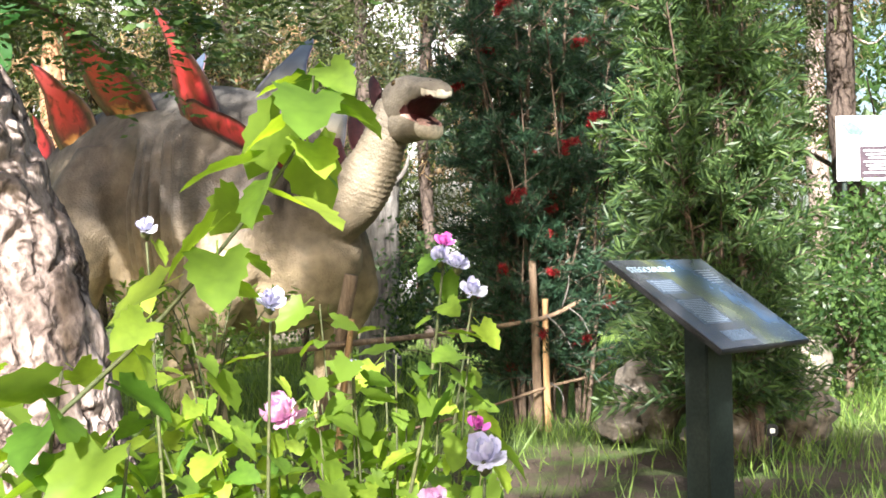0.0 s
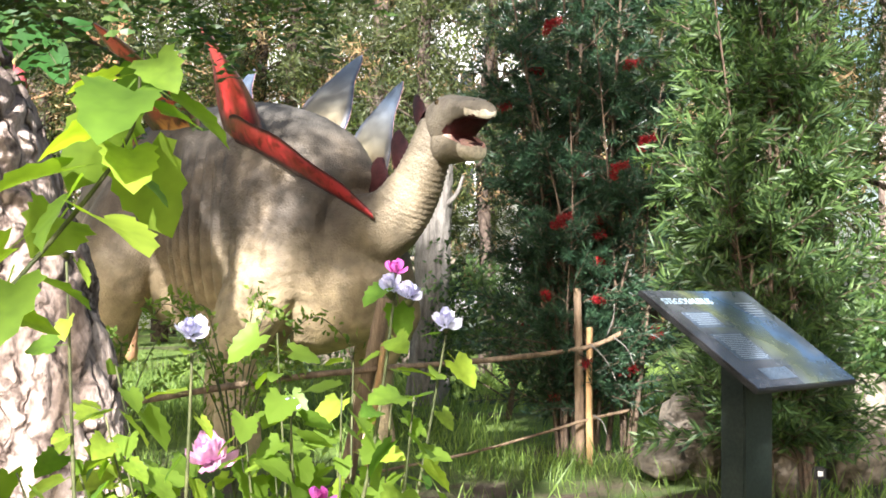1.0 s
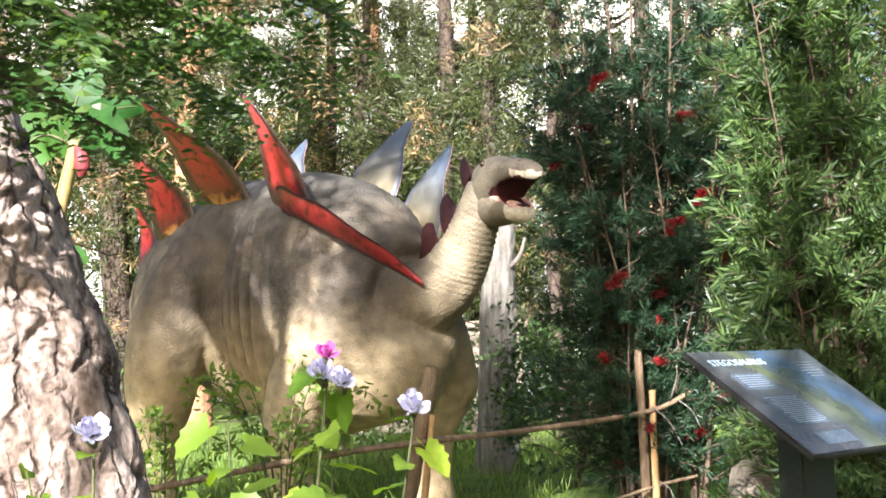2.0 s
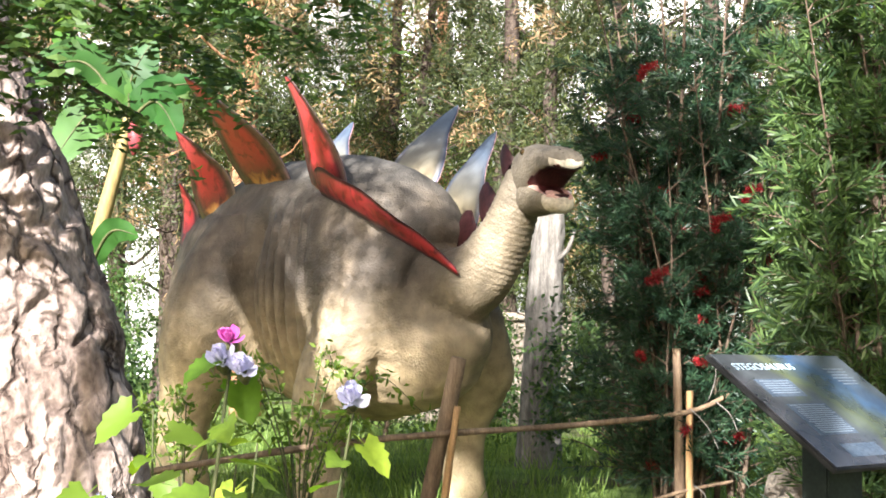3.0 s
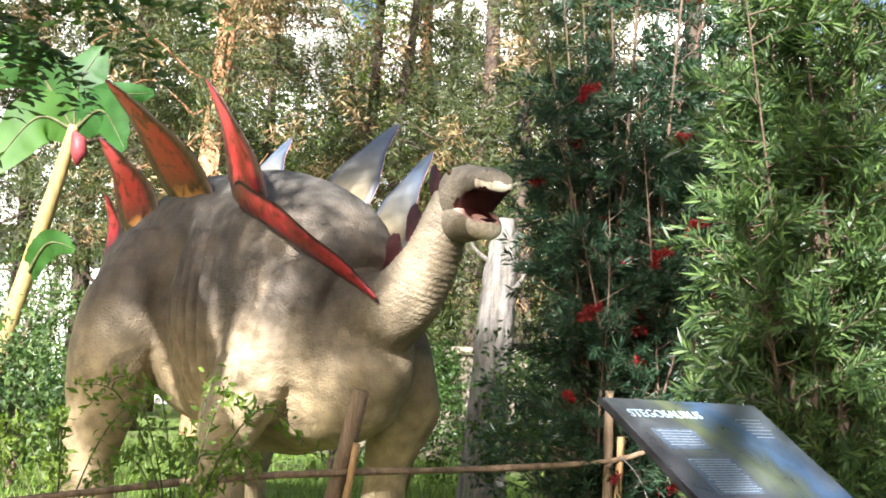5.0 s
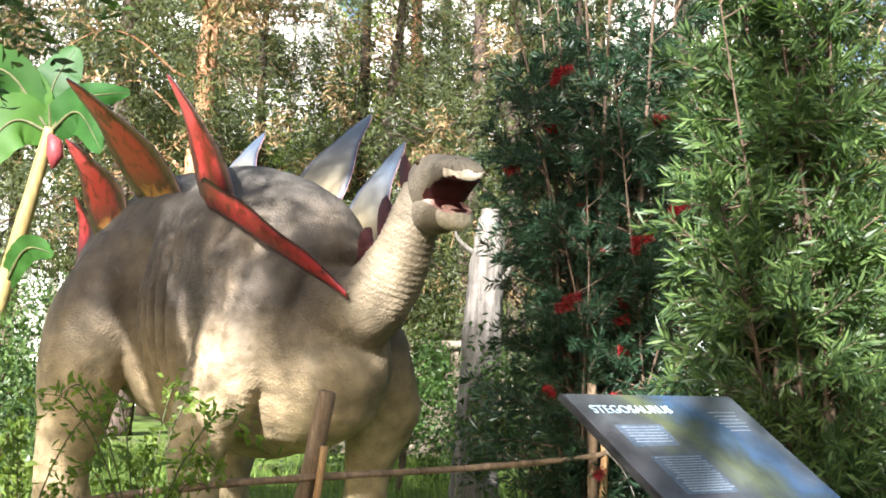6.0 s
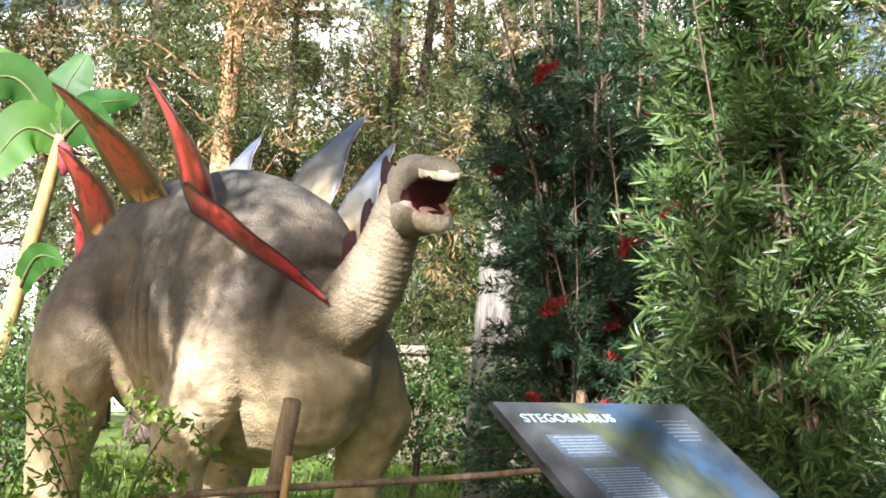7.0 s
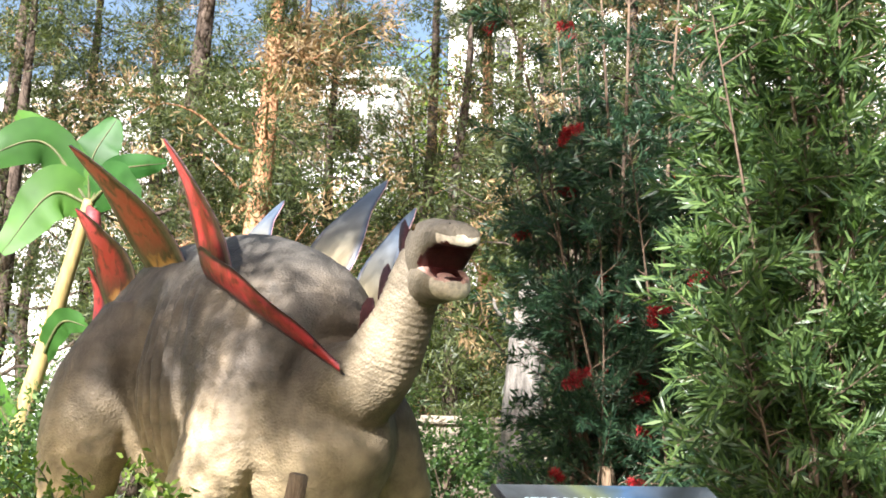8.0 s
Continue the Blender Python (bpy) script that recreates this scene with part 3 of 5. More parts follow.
NECK_PLATES = [((0.95, 0.1, 1.98), (1.2, 0.1, 2.06), (0.98, 0.16, 2.33)), ((1.26, 0.06, 2.18), (1.44, 0.05, 2.36), (1.2, 0.12, 2.5)), ((1.52, 0.02, 2.5), (1.62, 0.02, 2.64), (1.46, 0.06, 2.75))]


def dinosaur():
    flesh = dino_flesh()
    wrinkle(flesh)
    bm = bmesh.new()
    bm.from_mesh(flesh)
    uv = bm.loops.layers.uv.new("UVMap")
    bm.normal_update()
    for f in bm.faces:
        f.smooth = True
        f.material_index = 0
    for rows, hollow, lower in ((SKULL, 0.05, False), (JAW, 0.045, True)):
        v, faces, slots = jaw_loft(rows, hollow, lower)
        vs = [bm.verts.new(p) for p in v]
        for q, slot in zip(faces, slots):
            f = bm.faces.new([vs[i] for i in q])
            f.smooth, f.material_index = True, slot
    for rows, group in ((PLATES, 0), ([None], 2), ([(*p, -1) for p in NECK_PLATES], 1)):
        for row in rows:
            if group == 2:
                v, faces, uvs, side = shoulder_strip()
            else:
                rear, front, tip, outer = row
                v, faces, uvs, side = leaf_plate(rear, front, tip, *((0.05, 0.06, outer, 0.32), (0.03, 0.01, -1, 0.1, 0.25))[group])
            vs = [bm.verts.new(p) for p in v]
            for q, s in zip(faces, side):
                f = bm.faces.new([vs[i] for i in q])
                f.smooth = True
                f.material_index = 6 if group == 1 else (1 if s == 0 else 2)
                for loop, i in zip(f.loops, q):
                    loop[uv].uv = uvs[i]
    for s in (-1, 1):
        at = HEAD + FACE * 0.1 + Vector((-FACE.y, FACE.x, 0)) * s * 0.143 + Vector((0, 0, 2.645))
        for f in bmesh.ops.create_icosphere(bm, subdivisions=2, radius=0.024, matrix=Matrix.Translation(at))["verts"]:
            for g in f.link_faces:
                g.material_index = 7
                g.smooth = True
    for s in (-1, 1):
        at = HEAD + FACE * 0.46 + Vector((-FACE.y, FACE.x, 0)) * s * 0.055 + Vector((0, 0, 2.612))
        for f in bmesh.ops.create_icosphere(bm, subdivisions=2, radius=0.014, matrix=Matrix.Translation(at))["verts"]:
            for g in f.link_faces:
                g.material_index, g.smooth = 7, True
    tongue = loft([head_row(0.16, 2.36, 0.06, 0.03), head_row(0.26, 2.345, 0.065, 0.032), head_row(0.34, 2.33, 0.052, 0.026), head_row(0.39, 2.315, 0.02, 0.012)], 12, 10)
    vs = [bm.verts.new(p) for p in tongue[0]]
    for q in tongue[1]:
        bm.faces.new([vs[i] for i in q]).material_index = 4
    me = bpy.data.meshes.new("dinosaur")
    bm.to_mesh(me)
    bm.free()
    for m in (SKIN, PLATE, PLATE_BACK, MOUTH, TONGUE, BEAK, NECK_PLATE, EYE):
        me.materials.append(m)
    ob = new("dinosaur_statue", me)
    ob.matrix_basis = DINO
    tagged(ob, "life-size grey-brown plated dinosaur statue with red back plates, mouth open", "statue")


dinosaur()


# ---- trees ----
def bark_trunk(points, radii, sides=64, n=120, depth=0.03, size=0.11, seed=1):
    rows = smooth_path([(*p, r) for p, r in zip(points, radii)], n)
    v, f = tube(rows[:, :3], rows[:, 3], sides)
    out = []
    for i, p in enumerate(v):
        c = Vector(rows[min(i // sides, n - 1)][:3])
        q = Vector((p.x / size, p.y / size, p.z / (size * 3.6) + seed * 7.3))
        q += Vector((noise.noise(p * 5), noise.noise(p * 5 + Vector((9, 0, 0))), 0)) * 0.6
        d = noise.voronoi(q)[0]
        crack = min(1.0, (d[1] - d[0]) * 4.0)
        out.append(p + (p - c).normalized() * (depth * (crack - 0.6) + depth * 0.18 * noise.fractal(p * 26, 1.0, 2.0, 3) + depth * 0.2 * noise.noise(p * 5)))
    return out, f


def pine(name, label, base, height, radius, lean=(0.0, 0.0), crown_from=0.35, spread=3.0, tufts=260, seed=0, bark=None, dry=0.12, limbs=18, group="", droop=-0.2, needle=0.17, fine=True):
    rng, rnd = np.random.default_rng(seed), random.Random(seed)
    ob = thing(name, label, "tree", base, group=group)
    pts = [(lean[0] * s * s * height + 0.15 * rnd.uniform(-1, 1) * (0 < k < 5), lean[1] * s * s * height + 0.15 * rnd.uniform(-1, 1) * (0 < k < 5), s * height) for k, s in enumerate((0, 0.12, 0.3, 0.5, 0.75, 1.0))]
    rad = [radius * r for r in (1.25, 1.0, 0.88, 0.7, 0.42, 0.08)]
    v, f = bark_trunk(pts, rad, 26, 80, 0.025, 0.16, seed)
    part("trunk", mesh_of("trunk", v, f, [bark or BARK]), ob)
    path = smooth_path(pts, 60)
    centres, outs = [], []
    for k in range(limbs):
        s = crown_from + (1 - crown_from) * (k + rnd.random()) / limbs
        start = path[min(59, int(s * 59))]
        a = rnd.uniform(0, 2 * math.pi)
        reach = spread * (1.15 - 0.75 * (s - crown_from) / (1 - crown_from)) * rnd.uniform(0.6, 1.1)
        rise = rnd.uniform(droop, 0.35)
        limb = [start + np.array([math.cos(a + 0.25 * t * rnd.uniform(-1, 1)) * reach * t, math.sin(a) * reach * t, reach * (rise * t + 0.12 * math.sin(6 * t + k))]) for t in (0, 0.25, 0.5, 0.75, 1.0)]
        lp = smooth_path(limb, 12)
        r0 = max(0.02, radius * 0.3 * (1.1 - s))
        tv, tf = tube(lp, [r0 * (1 - 0.85 * i / 11) for i in range(12)], 6, False, 0.15, k)
        part("limb", mesh_of("limb", tv, tf, [bark or BARK]), ob)
        for i in range(2, 12):
            for _ in range(max(1, round(tufts / limbs / 9))):
                off = rng.normal(size=3) * reach * 0.16
                centres.append(lp[i] + off)
                outs.append(off + np.array([math.cos(a), math.sin(a), 0.2]) * 0.3)
    centres, outs = np.array(centres), np.array(outs)
    if not fine:
        centres, outs = centres[::2], outs[::2]
    else:
        keep = np.array([noise.noise(Vector(q + np.array(base)) * 0.55) + 0.5 * noise.noise(Vector(q + np.array(base)) * 1.3) > -0.2 for q in centres])
        centres, outs = centres[keep], outs[keep]
    per = 40 if fine else 36
    bulk = rng.uniform(0.08, 0.22, len(centres)) if fine else np.full(len(centres), 0.1)
    c = np.repeat(centres, per, 0) + rng.normal(size=(len(centres) * per, 3)) * np.repeat(bulk, per)[:, None] * [1, 1, 0.75]
    ax = np.repeat(outs / (np.linalg.norm(outs, axis=1, keepdims=True) + 1e-6), per, 0) + rng.normal(size=c.shape) * 0.75
    ax[:, 2] -= 0.25
    n = len(c)
    withered = np.array([0.5 + noise.noise(Vector(q) * 0.8 + Vector((seed, 0, 0))) for q in centres]) if fine else rng.random(len(centres))
    brown = np.repeat(withered < (0.08 + 0.5 * dry if fine else dry), per)
    for mask, mat in ((~brown, PINE_NEEDLE), (brown, DRY_NEEDLE)):
        m = int(mask.sum())
        if m:
            lv, lf = sprays(c[mask], ax[mask], rng.uniform(0.6, 1.3, m) * needle, rng.uniform(0.02, 0.037, m) if fine else rng.uniform(0.02, 0.036, m), rng)
            part("crown", quick_mesh("crown", lv, lf, [mat]), ob)
    return ob


def broadleaf(name, label, base, height, spread, trunk_r, leaves, seed, mat, size=0.09, category="tree", trunk_top=0.5, low=0.25):
    rng, rnd = np.random.default_rng(seed), random.Random(seed)
    ob = thing(name, label, category, base)
    v, f = bark_trunk([(0, 0, 0), (0.05, 0.05, height * 0.3), (0, 0.1, height * trunk_top), (0.1, 0, height * 0.85)], [trunk_r * 1.2, trunk_r, trunk_r * 0.7, trunk_r * 0.15], 20, 40, 0.012, 0.09, seed)
    part("trunk", mesh_of("trunk", v, f, [TWIG]), ob)
    clumps = []
    for k in range(26):
        a, s = rnd.uniform(0, 2 * math.pi), rnd.uniform(low, 0.8)
        reach = spread * rnd.uniform(0.45, 1.0) * math.sin(math.pi * (0.25 + 0.7 * s))
        end = np.array([math.cos(a) * reach, math.sin(a) * reach, height * s + height * rnd.uniform(0.0, 0.22)])
        lp = smooth_path([(0, 0, height * s * 0.7), end * np.array([0.5, 0.5, 1]) * np.array([1, 1, 0.93]), end], 8)
        tv, tf = tube(lp, [trunk_r * 0.35 * (1 - 0.85 * i / 7) for i in range(8)], 5, False)
        part("limb", mesh_of("limb", tv, tf, [TWIG]), ob)
        clumps += [lp[i] + rng.normal(size=3) * 0.15 * spread for i in (4, 5, 6, 7, 7)]
    clumps = np.array(clumps)
    pick = rng.integers(0, len(clumps), leaves)
    c = clumps[pick] + rng.normal(size=(leaves, 3)) * spread * 0.1
    lv, lf = sprays(c, unit(rng, leaves) + [0, 0, -0.2], rng.uniform(0.7, 1.3, leaves) * size, rng.uniform(0.4, 0.6, leaves) * size, rng)
    part("crown", quick_mesh("crown", lv, lf, [mat]), ob)
    return ob


def near_pine():
    """The thick leaning pine beside the path."""
    ob = thing("pine_tree", "thick leaning pine trunk with deeply cracked plated bark", "tree", (-1.58, 3.2, 0))
    pts = [(0.1, 0, -0.05), (0.0, 0, 0.6), (-0.12, 0, 1.2), (-0.4, 0, 1.9), (-0.8, 0.05, 2.8), (-1.6, 0.15, 4.6), (-2.6, 0.3, 7.5), (-3.0, 0.4, 10)]
    v, f = bark_trunk(pts, [0.38, 0.34, 0.33, 0.33, 0.31, 0.27, 0.2, 0.06], 140, 380, 0.04, 0.17, 5)
    part("trunk", mesh_of("trunk", v, f, [BARK]), ob)
    rng, rnd = np.random.default_rng(77), random.Random(77)
    cs = []
    for k in range(12):
        s = 5.6 + 0.37 * k
        a = k * 2.4
        x0 = -1.6 - 0.33 * (s - 4.6)
        reach = 2.6 - 0.12 * k
        lp = smooth_path([(x0, 0.2, s), (x0 + math.cos(a) * reach * 0.5, 0.2 + math.sin(a) * reach * 0.5, s + 0.25), (x0 + math.cos(a) * reach, 0.2 + math.sin(a) * reach, s + 0.15)], 10)
        tv, tf = tube(lp, [0.07 * (1 - 0.08 * i) for i in range(10)], 6, False)
        part("limb", mesh_of("limb", tv, tf, [BARK]), ob)
        cs += [lp[i] + rng.normal(size=3) * 0.25 for i in range(4, 10) for _ in range(4)]
    cs = np.array(cs)
    c = np.repeat(cs, 60, 0) + rng.normal(size=(len(cs) * 60, 3)) * 0.12
    lv, lf = leaf_cloud(c, unit(rng, len(c)), rng.uniform(0.09, 0.18, len(c)), rng.uniform(0.006, 0.012, len(c)), rng)
    part("crown", quick_mesh("crown", lv, lf, [PINE_NEEDLE]), ob)


near_pine()
TALL = "tall pine with cracked grey bark and thin needle tufts"
BACK, SIDE = "pines behind the statue", "pines behind the shrubs"
pine("pine_tree", TALL, (-9.1, 22.3, 0), 15, 0.3, (0.0, 0.0), 0.4, 4.2, 900, 11, BARK_SHADED_DARK, group=BACK)
pine("pine_tree", "tall pine with sunlit orange bark and browned tufts", (-6.6, 20, 0), 14, 0.24, (0.0, 0.0), 0.43, 3.6, 900, 12, BARK_RED, dry=0.45, group=BACK)
pine("pine_tree", TALL, (-14.5, 24, 0), 14, 0.26, (0.01, 0), 0.3, 4.6, 900, 13, BARK_SHADED_DARK, dry=0.15, group=BACK)
pine("pine_tree", TALL, (-2.6, 25, 0), 15, 0.24, (0.01, 0), 0.28, 4.6, 900, 14, BARK_SHADED_DARK, dry=0.15, group=BACK)
pine("pine_tree", TALL, (1.6, 22, 0), 14, 0.24, (-0.01, 0), 0.3, 4.2, 700, 15, BARK_SHADED_DARK, dry=0.15, group=BACK)
pine("pine_tree", TALL, (-5.2, 32, 0), 17, 0.26, (0.0, 0), 0.26, 5.2, 600, 16, BARK_RED, dry=0.15, group=BACK)
pine("pine_tree", TALL, (5.0, 12.6, 0), 11, 0.19, (-0.02, 0), 0.5, 2.6, 700, 17, BARK_SHADED_DARK, group=SIDE)
pine("pine_tree", TALL, (5.2, 17.5, 0), 13, 0.22, (0, 0), 0.25, 3.8, 900, 18, BARK_SHADED_DARK, group=SIDE)
pine("pine_tree", TALL, (8.5, 25, 0), 15, 0.25, (0, 0), 0.1, 4.6, 500, 19, group=SIDE)
pine("pine_tree", TALL, (-20, 30, 0), 16, 0.28, (0, 0), 0.2, 5.0, 500, 20, group=BACK)
pine("pine_tree", "slender pine with shade-darkened bark and browned tufts", (0.0, 17.5, 0), 12, 0.1, (0.0, 0), 0.3, 3.4, 600, 21, BARK_SHADED_DARK, dry=0.35, group=BACK)
for k, (x, y, h, low) in enumerate([(-4.4, 25.5, 13, 0.22), (-1.2, 21.0, 12, 0.3), (-8.2, 28.0, 14, 0.2), (-12.6, 21.5, 13, 0.25), (2.6, 26.0, 13, 0.2), (-16.5, 28.5, 15, 0.2), (-9.8, 29.5, 17, 0.42), (-5.6, 27.0, 16, 0.45), (-13.6, 26.0, 16, 0.45), (-2.2, 28.0, 16, 0.45)]):
    pine("pine_tree", TALL, (x, y, 0), h, 0.17, (0.0, 0.0), low, 3.6, 620, 140 + k, BARK_SHADED_DARK, group=BACK, dry=0.12)
pine("pine_tree", TALL, (-11.5, 33, 0), 17, 0.26, (0, 0), 0.2, 5.4, 600, 22, BARK_SHADED_DARK, dry=0.15, group=BACK)
for k, (x, y, h) in enumerate([(-12.5, 27, 15), (-4.6, 33, 17), (-0.2, 31, 15), (4.4, 33, 16)]):
    pine("pine_tree", TALL, (x, y, 0), h, 0.22, (0.0, 0.0), 0.16, 4.4, 600, 100 + k, BARK_SHADED_DARK, group=BACK, dry=0.2)
# unseen pines added only to cast dappled shade on statue, shrubs and sign
SHADE = "unseen tall pine added beside the path for shade"
pine("pine_tree", SHADE, (-5.4, -0.8, 0), 11, 0.16, (0.0, 0.0), 0.46, 2.2, 340, 41, fine=False, group="pines beside the path", limbs=9)
pine("pine_tree", SHADE, (-3.0, 0.0, 0), 8.6, 0.13, (0.0, 0.0), 0.73, 2.6, 270, 42, fine=False, group="pines beside the path", limbs=8)
pine("pine_tree", SHADE, (0.1, -8.3, 0), 9, 0.2, (0.0, 0.0), 0.55, 2.0, 680, 43, fine=False, group="pines beside the path")
pine("pine_tree", SHADE, (-1.2, -4.2, 0), 11, 0.17, (0.0, 0.0), 0.66, 1.6, 520, 44, fine=False, group="pines beside the path", limbs=12)
pine("pine_tree", SHADE, (-2.75, -5.2, 0), 10.2, 0.075, (0.0, 0.0), 0.755, 1.0, 340, 45, fine=False, group="pines beside the path", limbs=10)
pine("pine_tree", SHADE, (0.2, -4.6, 0), 10.2, 0.13, (0.0, 0.0), 0.46, 1.25, 170, 47, fine=False, group="pines beside the path", limbs=14)
pine("pine_tree", SHADE, (-5.2, -5.4, 0), 11.2, 0.12, (0.0, 0.0), 0.71, 1.15, 440, 46, fine=False, group="pines beside the path", limbs=10)
broadleaf("leafy_tree", "tall dark green leafy tree before the houses", (-12.2, 31, 0), 11.5, 3.6, 0.18, 17000, 54, CANOPY_LEAF, 0.15, low=0.2)
broadleaf("leafy_tree", "tall sunlit leafy tree before the houses", (-7.6, 34, 0), 12.5, 3.8, 0.18, 13000, 55, SUNLIT_LEAF, 0.15, low=0.3)
for k, (at, h, sp, n, sd) in enumerate([((-3.2, 29, 0), 7.5, 2.6, 20000, 51), ((-9.5, 33.5, 0), 5.0, 2.6, 14000, 52), ((3.4, 28, 0), 9.0, 3.4, 22000, 53)]):
    broadleaf("leafy_tree", "sunlit yellow-green leafy tree behind the pines", at, h, sp, 0.16, n, sd, SUNLIT_LEAF, 0.11, low=0.12)
for k, (at, h, sp, n, sd) in enumerate([((-5.0, 10.6, 0), 1.7, 0.9, 5000, 61), ((-6.6, 13.5, 0), 2.2, 1.3, 6000, 62), ((-2.9, 15.0, 0), 1.9, 1.2, 6000, 63), ((-1.6, 13.6, 0), 1.6, 0.9, 5000, 64), ((0.4, 10.5, 0), 1.5, 0.9, 5000, 65), ((3.9, 9.0, 0), 1.8, 1.1, 7000, 66), ((-9.0, 16.5, 0), 2.0, 1.4, 6000, 67)]):
    broadleaf("bush", "low green bush with small leaves", at, h, sp, 0.03, n, sd, CANOPY_LEAF if k % 2 else WILLOW_LEAF, 0.07, "bush", low=0.1)


def far_woods():
    rng = np.random.default_rng(90)
    n = 32000
    k = 120
    cx, cz = rng.uniform(-60, 45, k), rng.uniform(1, 14, k)
    pick = rng.integers(0, k, n)
    c = np.stack([cx[pick] + rng.normal(size=n) * 2.0, rng.uniform(52, 64, n), np.maximum(0.2, cz[pick] + rng.normal(size=n) * 1.4)], 1)
    v, f = sprays(c, unit(rng, n), rng.uniform(0.5, 1.0, n), rng.uniform(0.2, 0.4, n), rng)
    tagged(new("far_woods", quick_mesh("far_woods", v, f, [CANOPY_LEAF])), "distant band of green woodland", "woods", kind="stuff")


far_woods()


# ---- shrubs beside the sign ----
def whorl_shrub(name, label, base, stems, leaves_per, leaf_len, leaf_w, mat, seed, twigs=10):
    """Upright stems with side twigs that carry rings of long narrow leaves."""
    rng, rnd = np.random.default_rng(seed), random.Random(seed)
    ob = thing(name, label, "shrub", base)
    cs, axs, ends = [], [], []
    for sx, sy, ex, ey, h in stems:
        sp = smooth_path([(sx, sy, 0), (sx + (ex - sx) * 0.25 + rnd.uniform(-0.06, 0.06), sy + (ey - sy) * 0.25, h * 0.35), (sx + (ex - sx) * 0.6, sy + (ey - sy) * 0.6 + rnd.uniform(-0.06, 0.06), h * 0.7), (ex, ey, h)], 40)
        r0 = 0.0042 * h
        tv, tf = tube(sp, [r0 * (1 - 0.9 * i / 39) + 0.002 for i in range(40)], 7, False, 0.1)
        part("stem", mesh_of("stem", tv, tf, [TWIG]), ob)
        tw = []
        for k in range(twigs):
            i = rnd.randint(3, 38)
            a = rnd.uniform(0, 2 * math.pi)
            ln = rnd.uniform(0.25, 0.75) * (1.15 - 0.6 * i / 40)
            d = np.array([math.cos(a), math.sin(a), rnd.uniform(0.05, 0.75)])
            d /= np.linalg.norm(d)
            p0 = sp[i]
            tp = smooth_path([p0, p0 + d * ln * 0.5 + [0, 0, 0.03], p0 + d * ln + [0, 0, rnd.uniform(-0.08, 0.08)]], 8)
            tw.append(tube(tp, [0.006 * (1 - 0.1 * j) for j in range(8)], 4, False))
            for j in range(2, 8):
                m = leaves_per
                t = tp[min(j + 1, 7)] - tp[j - 1]
                t /= np.linalg.norm(t)
                cs.append(np.repeat(tp[j][None], m, 0) + rng.normal(size=(m, 3)) * 0.012)
                around = unit(rng, m)
                around -= (around @ t)[:, None] * t
                axs.append(t * (0.55 + 0.5 * j / 7) + around / (np.linalg.norm(around, axis=1, keepdims=True) + 1e-6) * 0.9 + rng.normal(size=(m, 3)) * 0.12)
            ends.append((tp[-1], tp[-1] - tp[-3]))
        v, f = join(tw)
        tagged(part("branchwork", mesh_of("branchwork", v, f, [TWIG]), ob), kind="stuff")
    c, ax = np.concatenate(cs), np.concatenate(axs)
    n = len(c)
    lv, lf = sprays(c, ax, rng.uniform(0.65, 1.25, n) * leaf_len, rng.uniform(0.7, 1.2, n) * leaf_w, rng)
    tagged(part("foliage", quick_mesh("foliage", lv, lf, [mat]), ob), kind="stuff")
    return ob, ends


def brush_flower(parent, at, axis, seed):
    rng = np.random.default_rng(seed)
    axis = np.array(axis) / np.linalg.norm(axis)
    n = 260
    t = rng.uniform(-0.06, 0.06, n)
    rad = unit(rng, n)
    rad -= (rad @ axis)[:, None] * axis
    c = np.array(at) + t[:, None] * axis
    v, f = leaf_cloud(c, rad + axis * 0.25, rng.uniform(0.03, 0.05, n), np.full(n, 0.004), rng, 0.05)
    part("flower", quick_mesh("flower", v, f, [RED_BRUSH]), parent, "red bristly flower spike")


rnd0 = random.Random(4)
stems = [(rnd0.uniform(-0.3, 0.3), rnd0.uniform(-0.2, 0.3), rnd0.uniform(-0.95, 0.85), rnd0.uniform(-0.6, 0.8), rnd0.uniform(2.6, 5.4)) for _ in range(34)]
bottlebrush, ends = whorl_shrub("bottlebrush_shrub", "tall dark green bottlebrush shrub with red flower spikes", (1.1, 7.9, 0), stems, 15, 0.085, 0.0125, BRUSH_LEAF, 31, twigs=32)
for k, (at, ax) in enumerate([((-0.42, -0.7, 3.26), (0.3, 0, 1)), ((-0.34, -0.77, 1.79), (1, 0, 0.2)), ((0.33, -0.33, 2.43), (0.3, 0.1, 1)), ((0.1, -0.5, 2.2), (0, 0, 1))]):
    brush_flower(bottlebrush, at, ax, 500 + k)
    brush_flower(bottlebrush, (at[0] + 0.05, at[1], at[2] + 0.05), (1, 0.2, 0.3), 520 + k)
for k in range(48):
    at, ax = ends[(k * 37) % len(ends)]
    brush_flower(bottlebrush, at, ax, 600 + k)
stems = [(rnd0.uniform(-0.35, 0.0), rnd0.uniform(-0.2, 0.3), rnd0.uniform(-0.85, -0.2), rnd0.uniform(-0.6, 0.7), rnd0.uniform(2.0, 4.8)) for _ in range(28)]
whorl_shrub("evergreen_shrub", "light green shrub with whorls of long narrow leaves", (2.35, 5.9, 0), stems, 11, 0.112, 0.0165, WILLOW_LEAF, 32, twigs=30)


